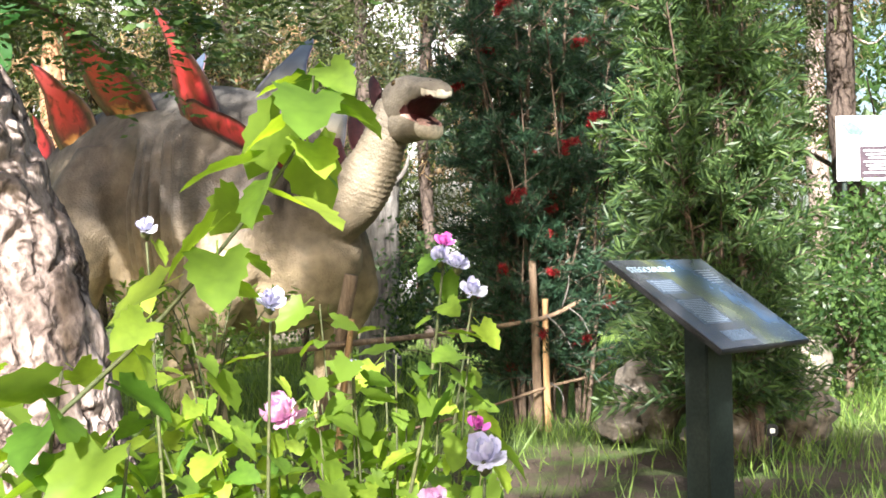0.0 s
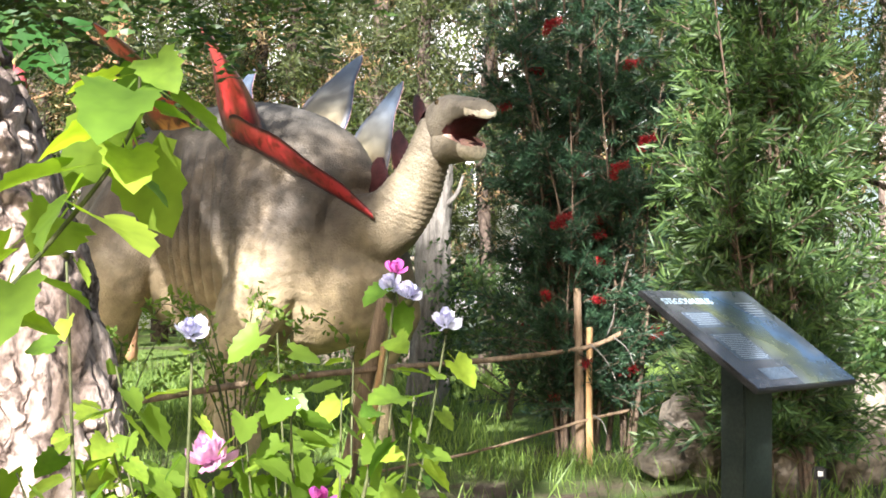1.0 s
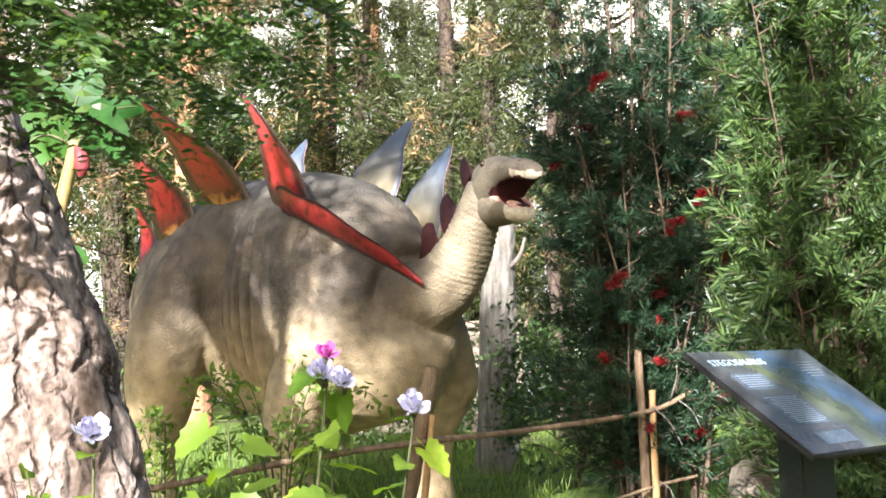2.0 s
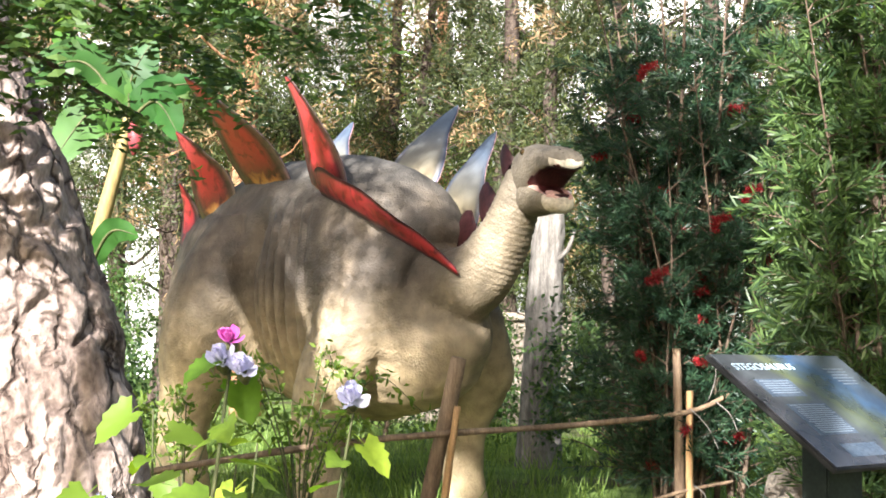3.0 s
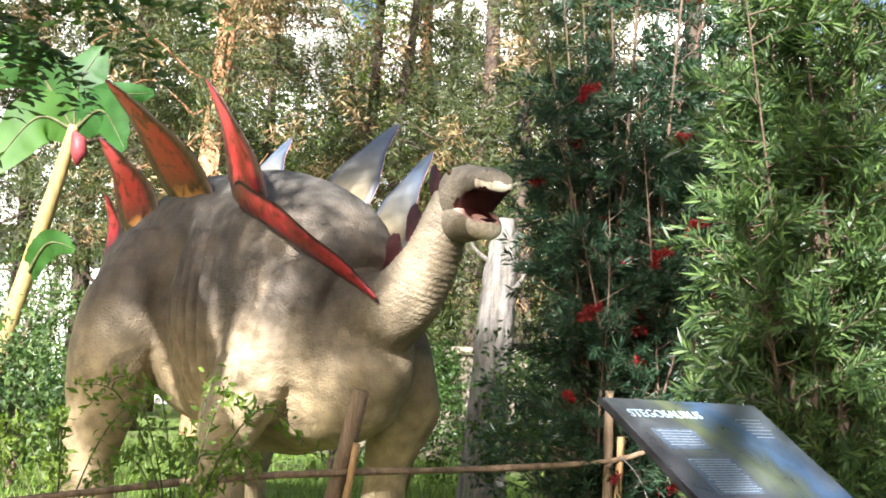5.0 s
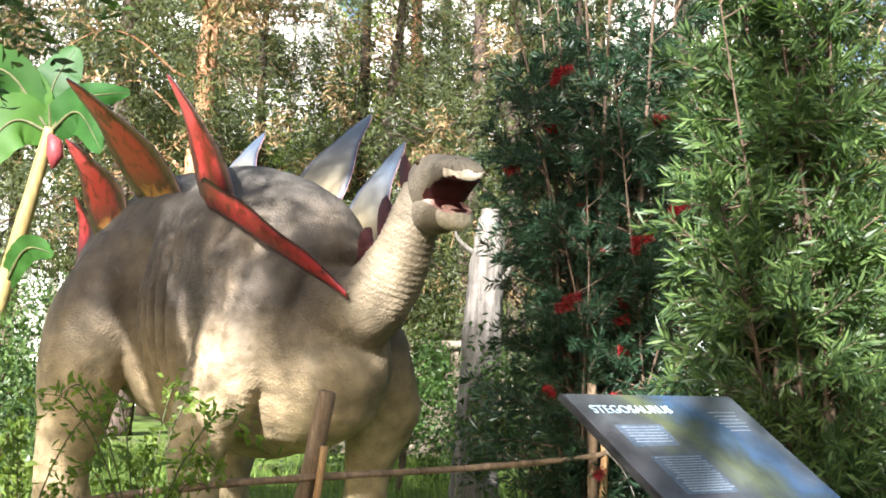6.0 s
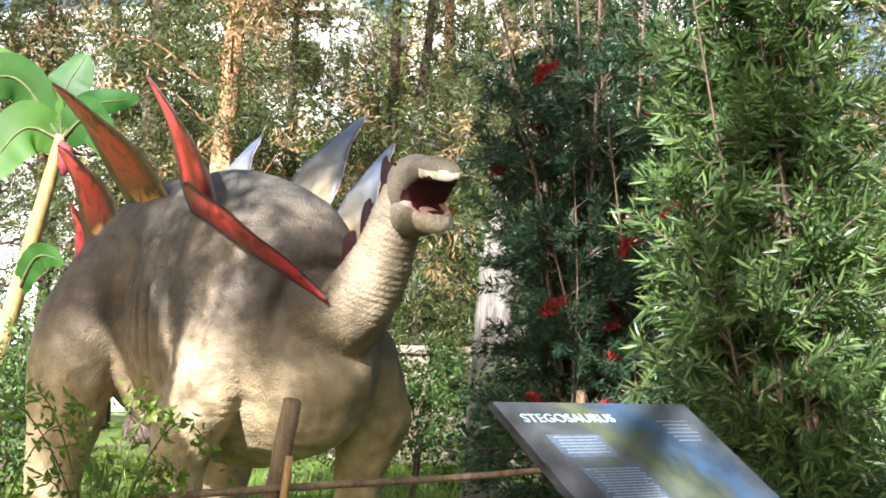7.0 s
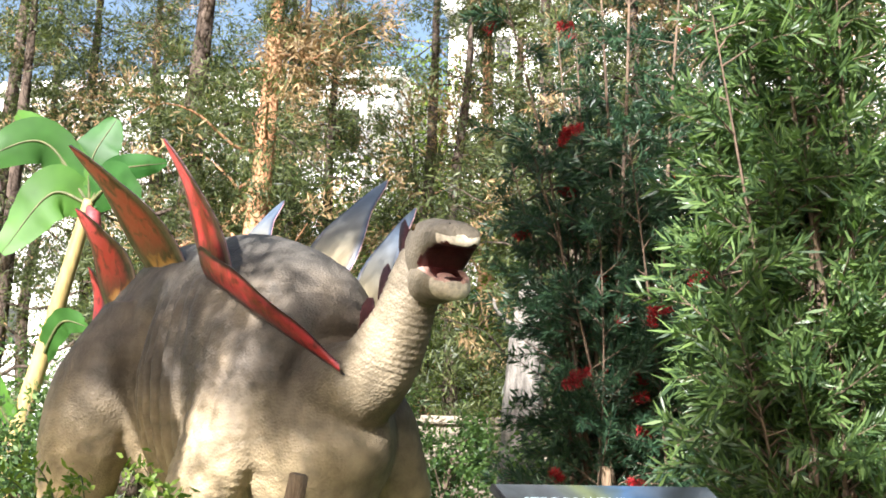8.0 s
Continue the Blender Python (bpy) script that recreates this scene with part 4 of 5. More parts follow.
# ---- information sign ----
def info_sign():
    ob = thing("information_sign", "sloping dinosaur information board on a dark green post", "sign", (1.57, 3.87, 0), 49.6)
    slope = math.atan2(0.43, 0.62)
    face = Matrix.Translation((0, 0, 1.085)) @ Matrix.Rotation(slope, 4, "X")
    W, D = 0.945, 0.755
    part("board", mesh_of("board", *box(W, D, 0.024, (0, 0, -0.014), 0.004), [BLACK_PLASTIC], smooth=False), ob, "", face)
    v, f = box(0.26, 0.13, 1.02, (0, 0.02, 0.49), 0.008)
    part("post", mesh_of("post", v, f, [DARK_METAL], smooth=False), ob)
    m, nt, b = material("printed_sheet", 0.22, 0.5)
    n1, n2 = noise_node(nt, 2.6, 4, distort=1.2), noise_node(nt, 7.0, 4, distort=0.8)
    tc = nt.nodes.new("ShaderNodeTexCoord")
    sep = nt.nodes.new("ShaderNodeSeparateXYZ")
    nt.links.new(tc.outputs["Object"], sep.inputs[0])
    slant = nt.nodes.new("ShaderNodeMath")
    slant.operation = "MULTIPLY_ADD"
    slant.inputs[1].default_value = 0.5
    nt.links.new(sep.outputs[1], slant.inputs[0])
    nt.links.new(sep.outputs[0], slant.inputs[2])
    swirl = nt.nodes.new("ShaderNodeMath")
    swirl.operation = "MULTIPLY_ADD"
    swirl.inputs[1].default_value = 0.7
    nt.links.new(n1.outputs[0], swirl.inputs[0])
    nt.links.new(slant.outputs[0], swirl.inputs[2])
    r1 = ramp_node(nt, swirl.outputs[0], [(0.02, (0.055, 0.055, 0.06)), (0.22, (0.075, 0.085, 0.09)), (0.36, (0.085, 0.1, 0.052)), (0.47, (0.055, 0.072, 0.068)), (0.58, (0.045, 0.085, 0.15)), (0.75, (0.085, 0.1, 0.115))])
    g = ramp_node(nt, n2.outputs[0], [(0.3, (0.7, 0.7, 0.7)), (0.7, (1.3, 1.3, 1.3))])
    nt.links.new(mix_node(nt, 1.0, r1.outputs[0], g.outputs[0], "MULTIPLY"), b.inputs["Base Color"])
    part("printed_sheet", mesh_of("sheet", *box(W - 0.02, D - 0.02, 0.003, (0, 0, 0.001)), [m], smooth=False), ob, "printed picture sheet", face)
    ink = mottled("pale_blue_print", (0.36, 0.5, 0.58), (0.48, 0.6, 0.68), 30, 80, 0.3)
    pale = mottled("pale_text_panel", (0.07, 0.1, 0.14), (0.12, 0.15, 0.19), 12, 60, 0.25)
    txt = bpy.data.curves.new("title", "FONT")
    txt.body, txt.size, txt.extrude = "STEGOSAURUS", 0.063, 0.0008
    to = new("title", txt)
    me = bpy.data.meshes.new_from_object(to.evaluated_get(bpy.context.evaluated_depsgraph_get()))
    bpy.data.objects.remove(to)
    me.materials.append(ink)
    part("title", me, ob, "pale blue lettering", face @ Matrix.Translation((-W / 2 + 0.07, D / 2 - 0.12, 0.004)))
    def panel(x, y, sx, sy, mat, z=0.0035, name="text_panel"):
        part(name, mesh_of(name, *box(sx, sy, 0.001, (0, 0, 0)), [mat], smooth=False), ob, "", face @ Matrix.Translation((x, y, z)))
    panel(-0.24, 0.13, 0.24, 0.12, pale)
    panel(-0.2, -0.08, 0.27, 0.2, pale)
    panel(-0.16, -0.28, 0.25, 0.08, pale)
    dim = mottled("small_print", (0.15, 0.19, 0.23), (0.22, 0.26, 0.3), 30, 80, 0.3)
    for k in range(14):
        panel(-0.2 + 0.004 * ((k * 7) % 5), 0.01 - 0.0135 * k, 0.24 - 0.01 * ((k * 3) % 4), 0.006, dim, 0.0045, "text_line")
    for k in range(6):
        panel(-0.24, 0.175 - 0.016 * k, 0.2 - 0.012 * ((k * 5) % 3), 0.006, dim, 0.0045, "text_line")
        panel(0.3, 0.26 - 0.022 * k, 0.16 - 0.02 * (k % 3), 0.006, dim, 0.0045, "text_line")


info_sign()


# ---- fence ----
def stick(points, r, mat, n=24, sides=8, taper=0.5, seed=0, knot=0.1):
    p = smooth_path(points, n)
    return mesh_of("stick", *tube(p, [r * (1 - taper * i / (n - 1)) for i in range(n)], sides, True, knot, seed), [mat])


def fence():
    ob = thing("rustic_fence", "rustic fence of split stakes and thin branch rails", "fence", (1.0, 7.44, 0))
    o = Vector((1.0, 7.44, 0))
    def rel(*pts):
        return [tuple(Vector(p) - o) for p in pts]
    part("post", stick(rel((0.96, 7.5, -0.05), (0.95, 7.5, 0.6), (0.93, 7.5, 1.32)), 0.04, BROWN_WOOD, taper=0.25), ob, "brown weathered post")
    part("stake", stick(rel((1.03, 7.42, -0.05), (1.02, 7.42, 0.5), (1.02, 7.43, 1.02)), 0.032, YELLOW_WOOD, 12, 5, 0.2), ob, "yellow split stake")
    part("post", stick(rel((-0.66, 5.95, -0.05), (-0.52, 5.88, 0.6), (-0.38, 5.82, 1.24)), 0.055, BROWN_WOOD, 14, 5, 0.1), ob, "leaning brown split stake")
    part("stake", stick(rel((-0.5, 5.86, -0.05), (-0.44, 5.83, 0.5), (-0.38, 5.8, 0.95)), 0.03, YELLOW_WOOD, 12, 5, 0.3), ob, "yellow split stake")
    part("rail", stick(rel((1.3, 7.38, 1.0), (1.0, 7.4, 0.87), (0.3, 6.8, 0.8), (-0.5, 5.78, 0.78), (-1.28, 5.5, 0.69), (-2.4, 5.2, 0.5)), 0.017, BROWN_WOOD, 40, 7, -0.35, 3, 0.16), ob)
    part("rail", stick(rel((1.32, 7.38, 0.4), (1.0, 7.4, 0.32), (0.2, 6.8, 0.15), (-0.6, 6.1, 0.06)), 0.013, BROWN_WOOD, 30, 7, 0.2, 4, 0.16), ob)
    for k, (a, b) in enumerate([((1.02, 7.4, 0.9), (1.22, 7.35, 0.62)), ((1.15, 7.4, 0.95), (1.2, 7.3, 1.2)), ((1.2, 7.4, 0.95), (1.35, 7.3, 0.75)), ((1.05, 7.4, 0.36), (1.15, 7.35, 0.22))]):
        part("twig", stick(rel(a, tuple((Vector(a) + Vector(b)) / 2 + Vector((0.02, 0, 0.02))), b), 0.006, GREY_WOOD, 8, 5, 0.5, k), ob)


fence()


# ---- flowering hibiscus beside the camera ----
def hibiscus_leaf(seed, lobes=3):
    """A toothed, lobed leaf one unit long: base at the origin, tip along y, folded along the midrib."""
    rnd = random.Random(seed)
    rim = []
    n = 22
    for k in range(n + 1):
        a = math.pi * (k / n - 0.5) * 1.62
        r = 0.52 + 0.2 * math.cos(a) + 0.2 * max(0, math.cos(lobes * a)) + 0.045 * (1 if k % 2 else -1) + rnd.uniform(-0.02, 0.02)
        rim.append((math.sin(a) * r * 0.78, 0.3 + math.cos(a) * r))
    verts, faces = [(0, 0.3, 0)], []
    for x, y in rim:
        verts.append((x * 0.55, 0.3 + (y - 0.3) * 0.55, 0.10 * abs(x) + 0.01 * math.sin(9 * x)))
    for x, y in rim:
        verts.append((x, y, 0.22 * abs(x) - 0.14 * (y - 0.3) ** 2 + rnd.uniform(-0.02, 0.02)))
    m = n + 1
    for k in range(n):
        faces.append((0, 1 + k, 2 + k))
        faces.append((1 + k, 1 + m + k, 2 + m + k, 2 + k))
    faces.append((0, m, 2 * m, 1))
    s = len(verts)
    verts += [(-0.012, -0.32, -0.03), (0.012, -0.32, -0.03), (0.012, 0.3, 0.004), (-0.012, 0.3, 0.004)]
    faces.append((s, s + 1, s + 2, s + 3))
    return mesh_of("leaf", verts, faces, [HIBISCUS_LEAF])


def petal_mesh(mat, seed):
    rnd = random.Random(seed)
    verts, faces = [], []
    for i in range(6):
        v = i / 5
        w = 0.09 + 0.27 * math.sin(math.pi * min(1.0, v * 0.72 + 0.06)) + rnd.uniform(-0.03, 0.03)
        for k in range(6):
            u = k / 5 * 2 - 1
            verts.append((u * w, v, 0.5 * v * v - 0.15 * v + 0.09 * math.sin(5 * u + seed) * v + rnd.uniform(-0.04, 0.04) * v))
    for i in range(5):
        for k in range(5):
            faces.append((i * 6 + k, i * 6 + k + 1, i * 6 + k + 7, i * 6 + k + 6))
    return mesh_of("petal", verts, faces, [mat])


def aim(at, way, roll, size):
    m = Vector(way).to_track_quat("Y", "Z").to_matrix().to_4x4()
    return Matrix.Translation(at) @ m @ Matrix.Rotation(roll, 4, "Y") @ Matrix.Scale(size, 4)


LEAVES = [hibiscus_leaf(k) for k in range(5)]
PETALS = {name: [petal_mesh(mat, k) for k in range(3)] for name, mat in (("pink", PINK_PETAL), ("lilac", LILAC_PETAL), ("magenta", MAGENTA_PETAL))}


def hibiscus():
    ob = thing("hibiscus_bush", "flowering hibiscus bush with lobed bright green leaves and lilac flowers", "bush", (0, 0, 0))
    rnd = random.Random(21)
    made, rest = [], []
    def shoot(points, r=0.006, count=8, size=0.06, start=0.3, spread=1.0):
        n = 26
        p = smooth_path(points, n)
        part("stem", mesh_of("stem", *tube(p, [r * (1 - 0.6 * i / (n - 1)) for i in range(n)], 7, True, 0.08), [GREEN_STEM]), ob)
        a = rnd.uniform(0, 6.28)
        for k in range(count):
            i = min(n - 1, int((start + (1 - start) * (k + 0.5) / count) * n))
            a += 2.4
            out = Vector((math.cos(a), math.sin(a) - 0.35, rnd.uniform(-1.3, 0.0)))
            sz = size * rnd.uniform(0.55, 1.25)
            at = Vector(p[i]) + Vector((math.cos(a), math.sin(a) - 0.3, 0.1)).normalized() * (sz * 0.42)
            m = aim(at, out, rnd.uniform(-0.8, 0.8), sz)
            kind = rnd.randrange(5)
            if len(made) < 300:
                made.append(part("leaf", LEAVES[kind], ob, "", m))
            else:
                rest.append(([m @ v.co for v in LEAVES[kind].vertices], [tuple(f.vertices) for f in LEAVES[kind].polygons]))
    def flower(at, colour, size=0.04, petals=9, up=(0, -0.5, 0.6)):
        cv, cf = tube([(0, 0, -0.02), (0, 0, -0.005), (0, 0, 0.006)], [0.004, 0.011, 0.005], 8)
        head = part("flower", mesh_of("calyx", cv, cf, [GREEN_STEM]), ob, colour + " ruffled flower", Matrix.Translation(at) @ Vector(up).to_track_quat("Z", "Y").to_matrix().to_4x4())
        for k in range(petals + 4):
            a = k * 2.399
            tilt = -0.1 + 1.1 * k / petals
            way = (math.cos(a) * math.cos(tilt), math.sin(a) * math.cos(tilt), math.sin(tilt))
            part("petal", PETALS[colour][k % 3], head, "", aim((0, 0, 0.004), way, rnd.uniform(-0.5, 0.5), size * rnd.uniform(0.8, 1.1)))
    # tall shoots with flowers at their tips
    shoot([(0.06, 0.1, 0), (0.12, 0.1, 0.6), (0.2, 0.08, 1.02), (0.235, 0.07, 1.29)], 0.006, 9, 0.055, 0.55)
    flower((0.235, 0.065, 1.315), "magenta", 0.022, 5)
    flower((0.228, 0.055, 1.285), "lilac", 0.026, 8)
    flower((0.262, 0.05, 1.272), "lilac", 0.026, 8)
    shoot([(0.1, 0.4, 0), (0.2, 0.5, 0.6), (0.26, 0.55, 0.95), (0.3, 0.55, 1.19)], 0.006, 9, 0.06, 0.5)
    flower((0.3, 0.54, 1.21), "lilac", 0.036, 8)
    shoot([(-0.02, 0.1, 0), (-0.06, 0.08, 0.5), (-0.09, 0.07, 0.94)], 0.006, 7, 0.055, 0.45)
    flower((-0.09, 0.05, 0.975), "pink", 0.05, 12)
    shoot([(-0.08, -0.05, 0), (-0.1, -0.08, 0.7), (-0.09, -0.09, 1.18)], 0.006, 9, 0.055, 0.5)
    flower((-0.09, -0.1, 1.205), "lilac", 0.032, 8)
    shoot([(-0.2, 0.0, 0), (-0.3, 0.0, 0.7), (-0.34, 0.0, 1.33)], 0.006, 10, 0.05, 0.45)
    flower((-0.34, -0.01, 1.35), "lilac", 0.026, 7)
    shoot([(0.03, 0.1, 0), (0.05, 0.08, 0.6), (0.05, 0.07, 1.05)], 0.005, 8, 0.05, 0.4)
    flower((0.05, 0.06, 1.07), "lilac", 0.02, 6)
    shoot([(0.2, -0.8, 0), (0.26, -0.95, 0.6), (0.277, -1.0, 1.03)], 0.005, 6, 0.045, 0.5)
    flower((0.277, -1.01, 1.05), "lilac", 0.03, 9)
    flower((0.27, -1.0, 1.085), "magenta", 0.016, 4)
    flower((0.22, -1.0, 1.0), "pink", 0.02, 6)
    # the near shoot with the largest, sunlit leaves
    shoot([(-0.62, -1.1, 0), (-0.46, -1.06, 0.78), (-0.28, -1.03, 1.03), (-0.1, -1.02, 1.2), (0.02, -1.0, 1.34), (0.08, -0.99, 1.43), (0.09, -0.99, 1.5)], 0.004, 30, 0.074, 0.3)
    shoot([(-0.34, -1.0, 0), (-0.28, -1.02, 0.6), (-0.2, -1.0, 1.16)], 0.005, 14, 0.075, 0.55)
    shoot([(-0.2, -1.05, 0), (-0.17, -1.04, 0.6), (-0.12, -1.02, 1.08)], 0.005, 12, 0.07, 0.55)
    for k in range(34):
        x, y = rnd.uniform(-0.5, 0.34), rnd.uniform(-0.15, 0.65)
        h = rnd.uniform(0.84, 1.2) - 0.22 * abs(x + 0.02)
        bx, by = x * 0.4, y * 0.5 + 0.05
        shoot([(bx, by, 0), ((bx + x) / 2 + 0.03, (by + y) / 2, h * 0.55), (x, y, h)], 0.0045, 13, 0.062, 0.58)
    for k in range(7):
        x, y = rnd.uniform(-0.36, -0.1), rnd.uniform(-1.15, -0.9)
        shoot([(x * 0.8, y, 0), (x, y, 0.6), (x + rnd.uniform(-0.05, 0.05), y, rnd.uniform(0.98, 1.16))], 0.0045, 10, 0.06, 0.6)
    if rest:
        tagged(part("foliage", mesh_of("foliage", *join(rest), [HIBISCUS_LEAF]), ob), kind="stuff")


hibiscus()


# ---- overhanging leafy tree ----
def overhang():
    rng, rnd = np.random.default_rng(8), random.Random(8)
    ob = thing("leafy_tree", "overhanging tree with sprays of small oval green leaves", "tree", (-3.1, 1.0, 0))
    o = np.array([-3.1, 1.0, 0])
    v, f = bark_trunk([(0, 0, 0), (0.1, 0, 1.2), (0.25, 0.1, 2.4), (0.3, 0.1, 4.2)], [0.16, 0.13, 0.1, 0.04], 24, 50, 0.012, 0.08, 9)
    part("trunk", mesh_of("trunk", v, f, [TWIG]), ob)
    cs, axs = [], []
    for k, (end, z0) in enumerate([((-0.3, 2.1, 2.3), 2.25), ((-0.55, 2.3, 2.42), 2.4), ((-0.35, 1.6, 2.45), 2.4), ((-0.95, 2.4, 2.1), 2.0), ((-0.25, 2.5, 2.55), 2.6), ((-1.2, 1.9, 2.3), 2.3), ((-0.25, 2.0, 2.7), 2.7), ((-0.7, 1.6, 2.25), 2.3), ((-0.5, 2.2, 2.75), 2.8), ((-0.9, 2.1, 2.65), 2.7), ((-0.7, 2.6, 2.3), 2.25)]):
        e = np.array(end) - o
        lp = smooth_path([(0.2, 0.05, z0), e * [0.4, 0.4, 0] + [0, 0, z0 + 0.25], e * [0.75, 0.75, 0] + [0, 0, (z0 + end[2]) / 2 + 0.3], e], 24)
        part("limb", mesh_of("limb", *tube(lp, [0.028 * (1 - 0.9 * i / 23) + 0.003 for i in range(24)], 6, False, 0.1), [TWIG]), ob)
        for i in range(11, 24):
            for _ in range(4):
                a = rnd.uniform(0, 6.28)
                d = np.array([math.cos(a), math.sin(a), rnd.uniform(-0.6, 0.25)])
                ln = rnd.uniform(0.15, 0.4)
                for j in range(10):
                    t = (j + 1) / 10
                    q = lp[i] + d * ln * t + [0, 0, -0.1 * t * t]
                    for sd in (-1, 1):
                        cs.append(q)
                        w = np.cross(d, [0, 0, 1]) * sd + d * 0.5 + rng.normal(size=3) * 0.25
                        axs.append(w)
    c, ax = np.array(cs), np.array(axs)
    n = len(c)
    lv, lf = leaf_cloud(c, ax, rng.uniform(0.035, 0.062, n), rng.uniform(0.014, 0.022, n), rng)
    tagged(part("foliage", quick_mesh("foliage", lv, lf, [CANOPY_LEAF]), ob), kind="stuff")


overhang()


# ---- banana plant ----
def banana_leaf(parent, base, mid, tip, width, seed):
    p = smooth_path([base, mid, tip], 22)
    verts, faces = [], []
    rnd = random.Random(seed)
    for i, q in enumerate(p):
        t = i / 21
        d = Vector(p[min(i + 1, 21)] - p[max(i - 1, 0)]).normalized()
        side = d.cross(Vector((0.1, 1, 0.35))).normalized()
        up = side.cross(d)
        w = width * math.sin(math.pi * min(1, 0.1 + 0.88 * t)) ** 0.6
        for u in (-1, -0.5, 0, 0.5, 1):
            verts.append(Vector(q) + side * u * w + up * (0.12 * w * abs(u) + rnd.uniform(-0.02, 0.02) * abs(u) + 0.015 * math.sin(18 * t) * abs(u)))
    for i in range(21):
        for k in range(4):
            faces.append((i * 5 + k, i * 5 + k + 1, i * 5 + k + 6, i * 5 + k + 5))
    leaf = part("leaf", mesh_of("leaf", verts, faces, [BANANA_LEAF]), parent)
    part("midrib", mesh_of("midrib", *tube(p, [0.025 * (1 - 0.9 * i / 21) for i in range(22)], 6), [GREEN_STEM]), leaf)


def banana():
    ob = thing("banana_plant", "banana plant with broad green leaves and a dark red bud", "plant", (-6.5, 12.6, 0))
    part("stalk", mesh_of("stalk", *tube(smooth_path([(0, 0, -0.05), (0.15, 0, 1.2), (0.45, 0, 2.4), (0.75, 0, 3.6), (0.85, 0, 4.05)], 30), [0.13 * (1 - 0.5 * i / 29) for i in range(30)], 14, True, 0.03), [BANANA_STEM]), ob)
    top = (0.85, 0, 4.0)
    for k, (mid, tip, w) in enumerate([((0.9, -0.1, 4.5), (1.12, 0.0, 5.0), 0.3), ((1.2, -0.1, 4.35), (1.9, -0.2, 4.42), 0.17), ((1.25, -0.15, 4.2), (1.65, -0.3, 3.72), 0.26), ((0.5, -0.1, 4.5), (-0.2, 0.0, 5.1), 0.3), ((0.4, -0.1, 4.1), (-0.1, -0.2, 3.4), 0.32), ((0.3, -0.2, 4.7), (-0.5, -0.4, 4.4), 0.28), ((0.6, 0.4, 4.6), (0.5, 1.1, 4.7), 0.3)]):
        banana_leaf(ob, top, mid, tip, w, k)
    part("bud", mesh_of("bud", *tube([(0.9, -0.1, 3.95), (0.98, -0.12, 3.85), (1.0, -0.13, 3.7), (0.98, -0.14, 3.55)], [0.03, 0.09, 0.1, 0.02], 10), [BANANA_BUD]), ob, "dark red banana flower bud")
    banana_leaf(ob, (0.2, 0, 1.3), (-0.1, -0.3, 1.9), (-0.3, -0.5, 1.5), 0.2, 30)
    banana_leaf(ob, (0.4, 0, 2.2), (0.8, -0.3, 2.6), (1.2, -0.4, 2.55), 0.16, 31)


banana()


# ---- dead trunk, rocks, low wall, house ----
def dead_trunk():
    ob = thing("dead_tree_trunk", "pale weathered bare tree trunk standing in grass", "tree trunk", (-0.55, 12.4, 0))
    v, f = bark_trunk([(0, 0, -0.05), (0.02, 0, 0.8), (0.05, 0, 1.8), (0.1, 0, 2.7), (0.12, 0, 3.1)], [0.27, 0.22, 0.2, 0.17, 0.1], 40, 80, 0.02, 0.12, 3)
    part("trunk", mesh_of("trunk", v, f, [GREY_WOOD]), ob)
    for p, r in (([(0.1, -0.05, 2.2), (0.32, -0.15, 2.4), (0.4, -0.18, 2.62)], 0.035), ([(0.0, 0.0, 2.6), (-0.2, -0.1, 2.75), (-0.26, -0.12, 2.9)], 0.03)):
        part("broken_limb", mesh_of("broken_limb", *tube(smooth_path(p, 8), [r * (1 - 0.08 * i) for i in range(8)], 7, True, 0.15), [GREY_WOOD]), ob)


dead_trunk()


def rock(at, size, seed, label="pale rough rock lying in the grass"):
    bm = bmesh.new()
    bmesh.ops.create_icosphere(bm, subdivisions=4, radius=1)
    for v in bm.verts:
        p = v.co + Vector((seed * 3.1, 0, 0))
        d = 1 + 0.35 * noise.fractal(p * 1.3, 1.0, 2.0, 4) - 0.15 * noise.voronoi(p * 1.6)[0][0]
        v.co = Vector((v.co.x * size[0], v.co.y * size[1], v.co.z * size[2])) * d
    low = min(v.co.z for v in bm.verts)
    me = bpy.data.meshes.new("rock")
    for f in bm.faces:
        f.smooth = True
    bm.to_mesh(me)
    bm.free()
    me.materials.append(ROCK)
    ob = new("rock", me)
    ob.matrix_basis = pose(at[0], at[1], at[2] - low * 0.75, 0, 0, seed * 40)
    tagged(ob, label, "rock", "rocks under the shrubs")


for k, (at, size) in enumerate([((2.26, 6.9, 0), (0.3, 0.3, 0.5)), ((1.75, 7.0, 0), (0.34, 0.28, 0.3)), ((1.5, 6.7, 0), (0.22, 0.2, 0.14)), ((2.75, 6.4, 0), (0.22, 0.25, 0.26)), ((3.2, 8.2, 0), (0.3, 0.3, 0.35)), ((2.0, 6.3, 0), (0.16, 0.14, 0.1)), ((2.2, 6.0, 0), (0.17, 0.17, 0.52))]):
    rock(at, size, k + 1)


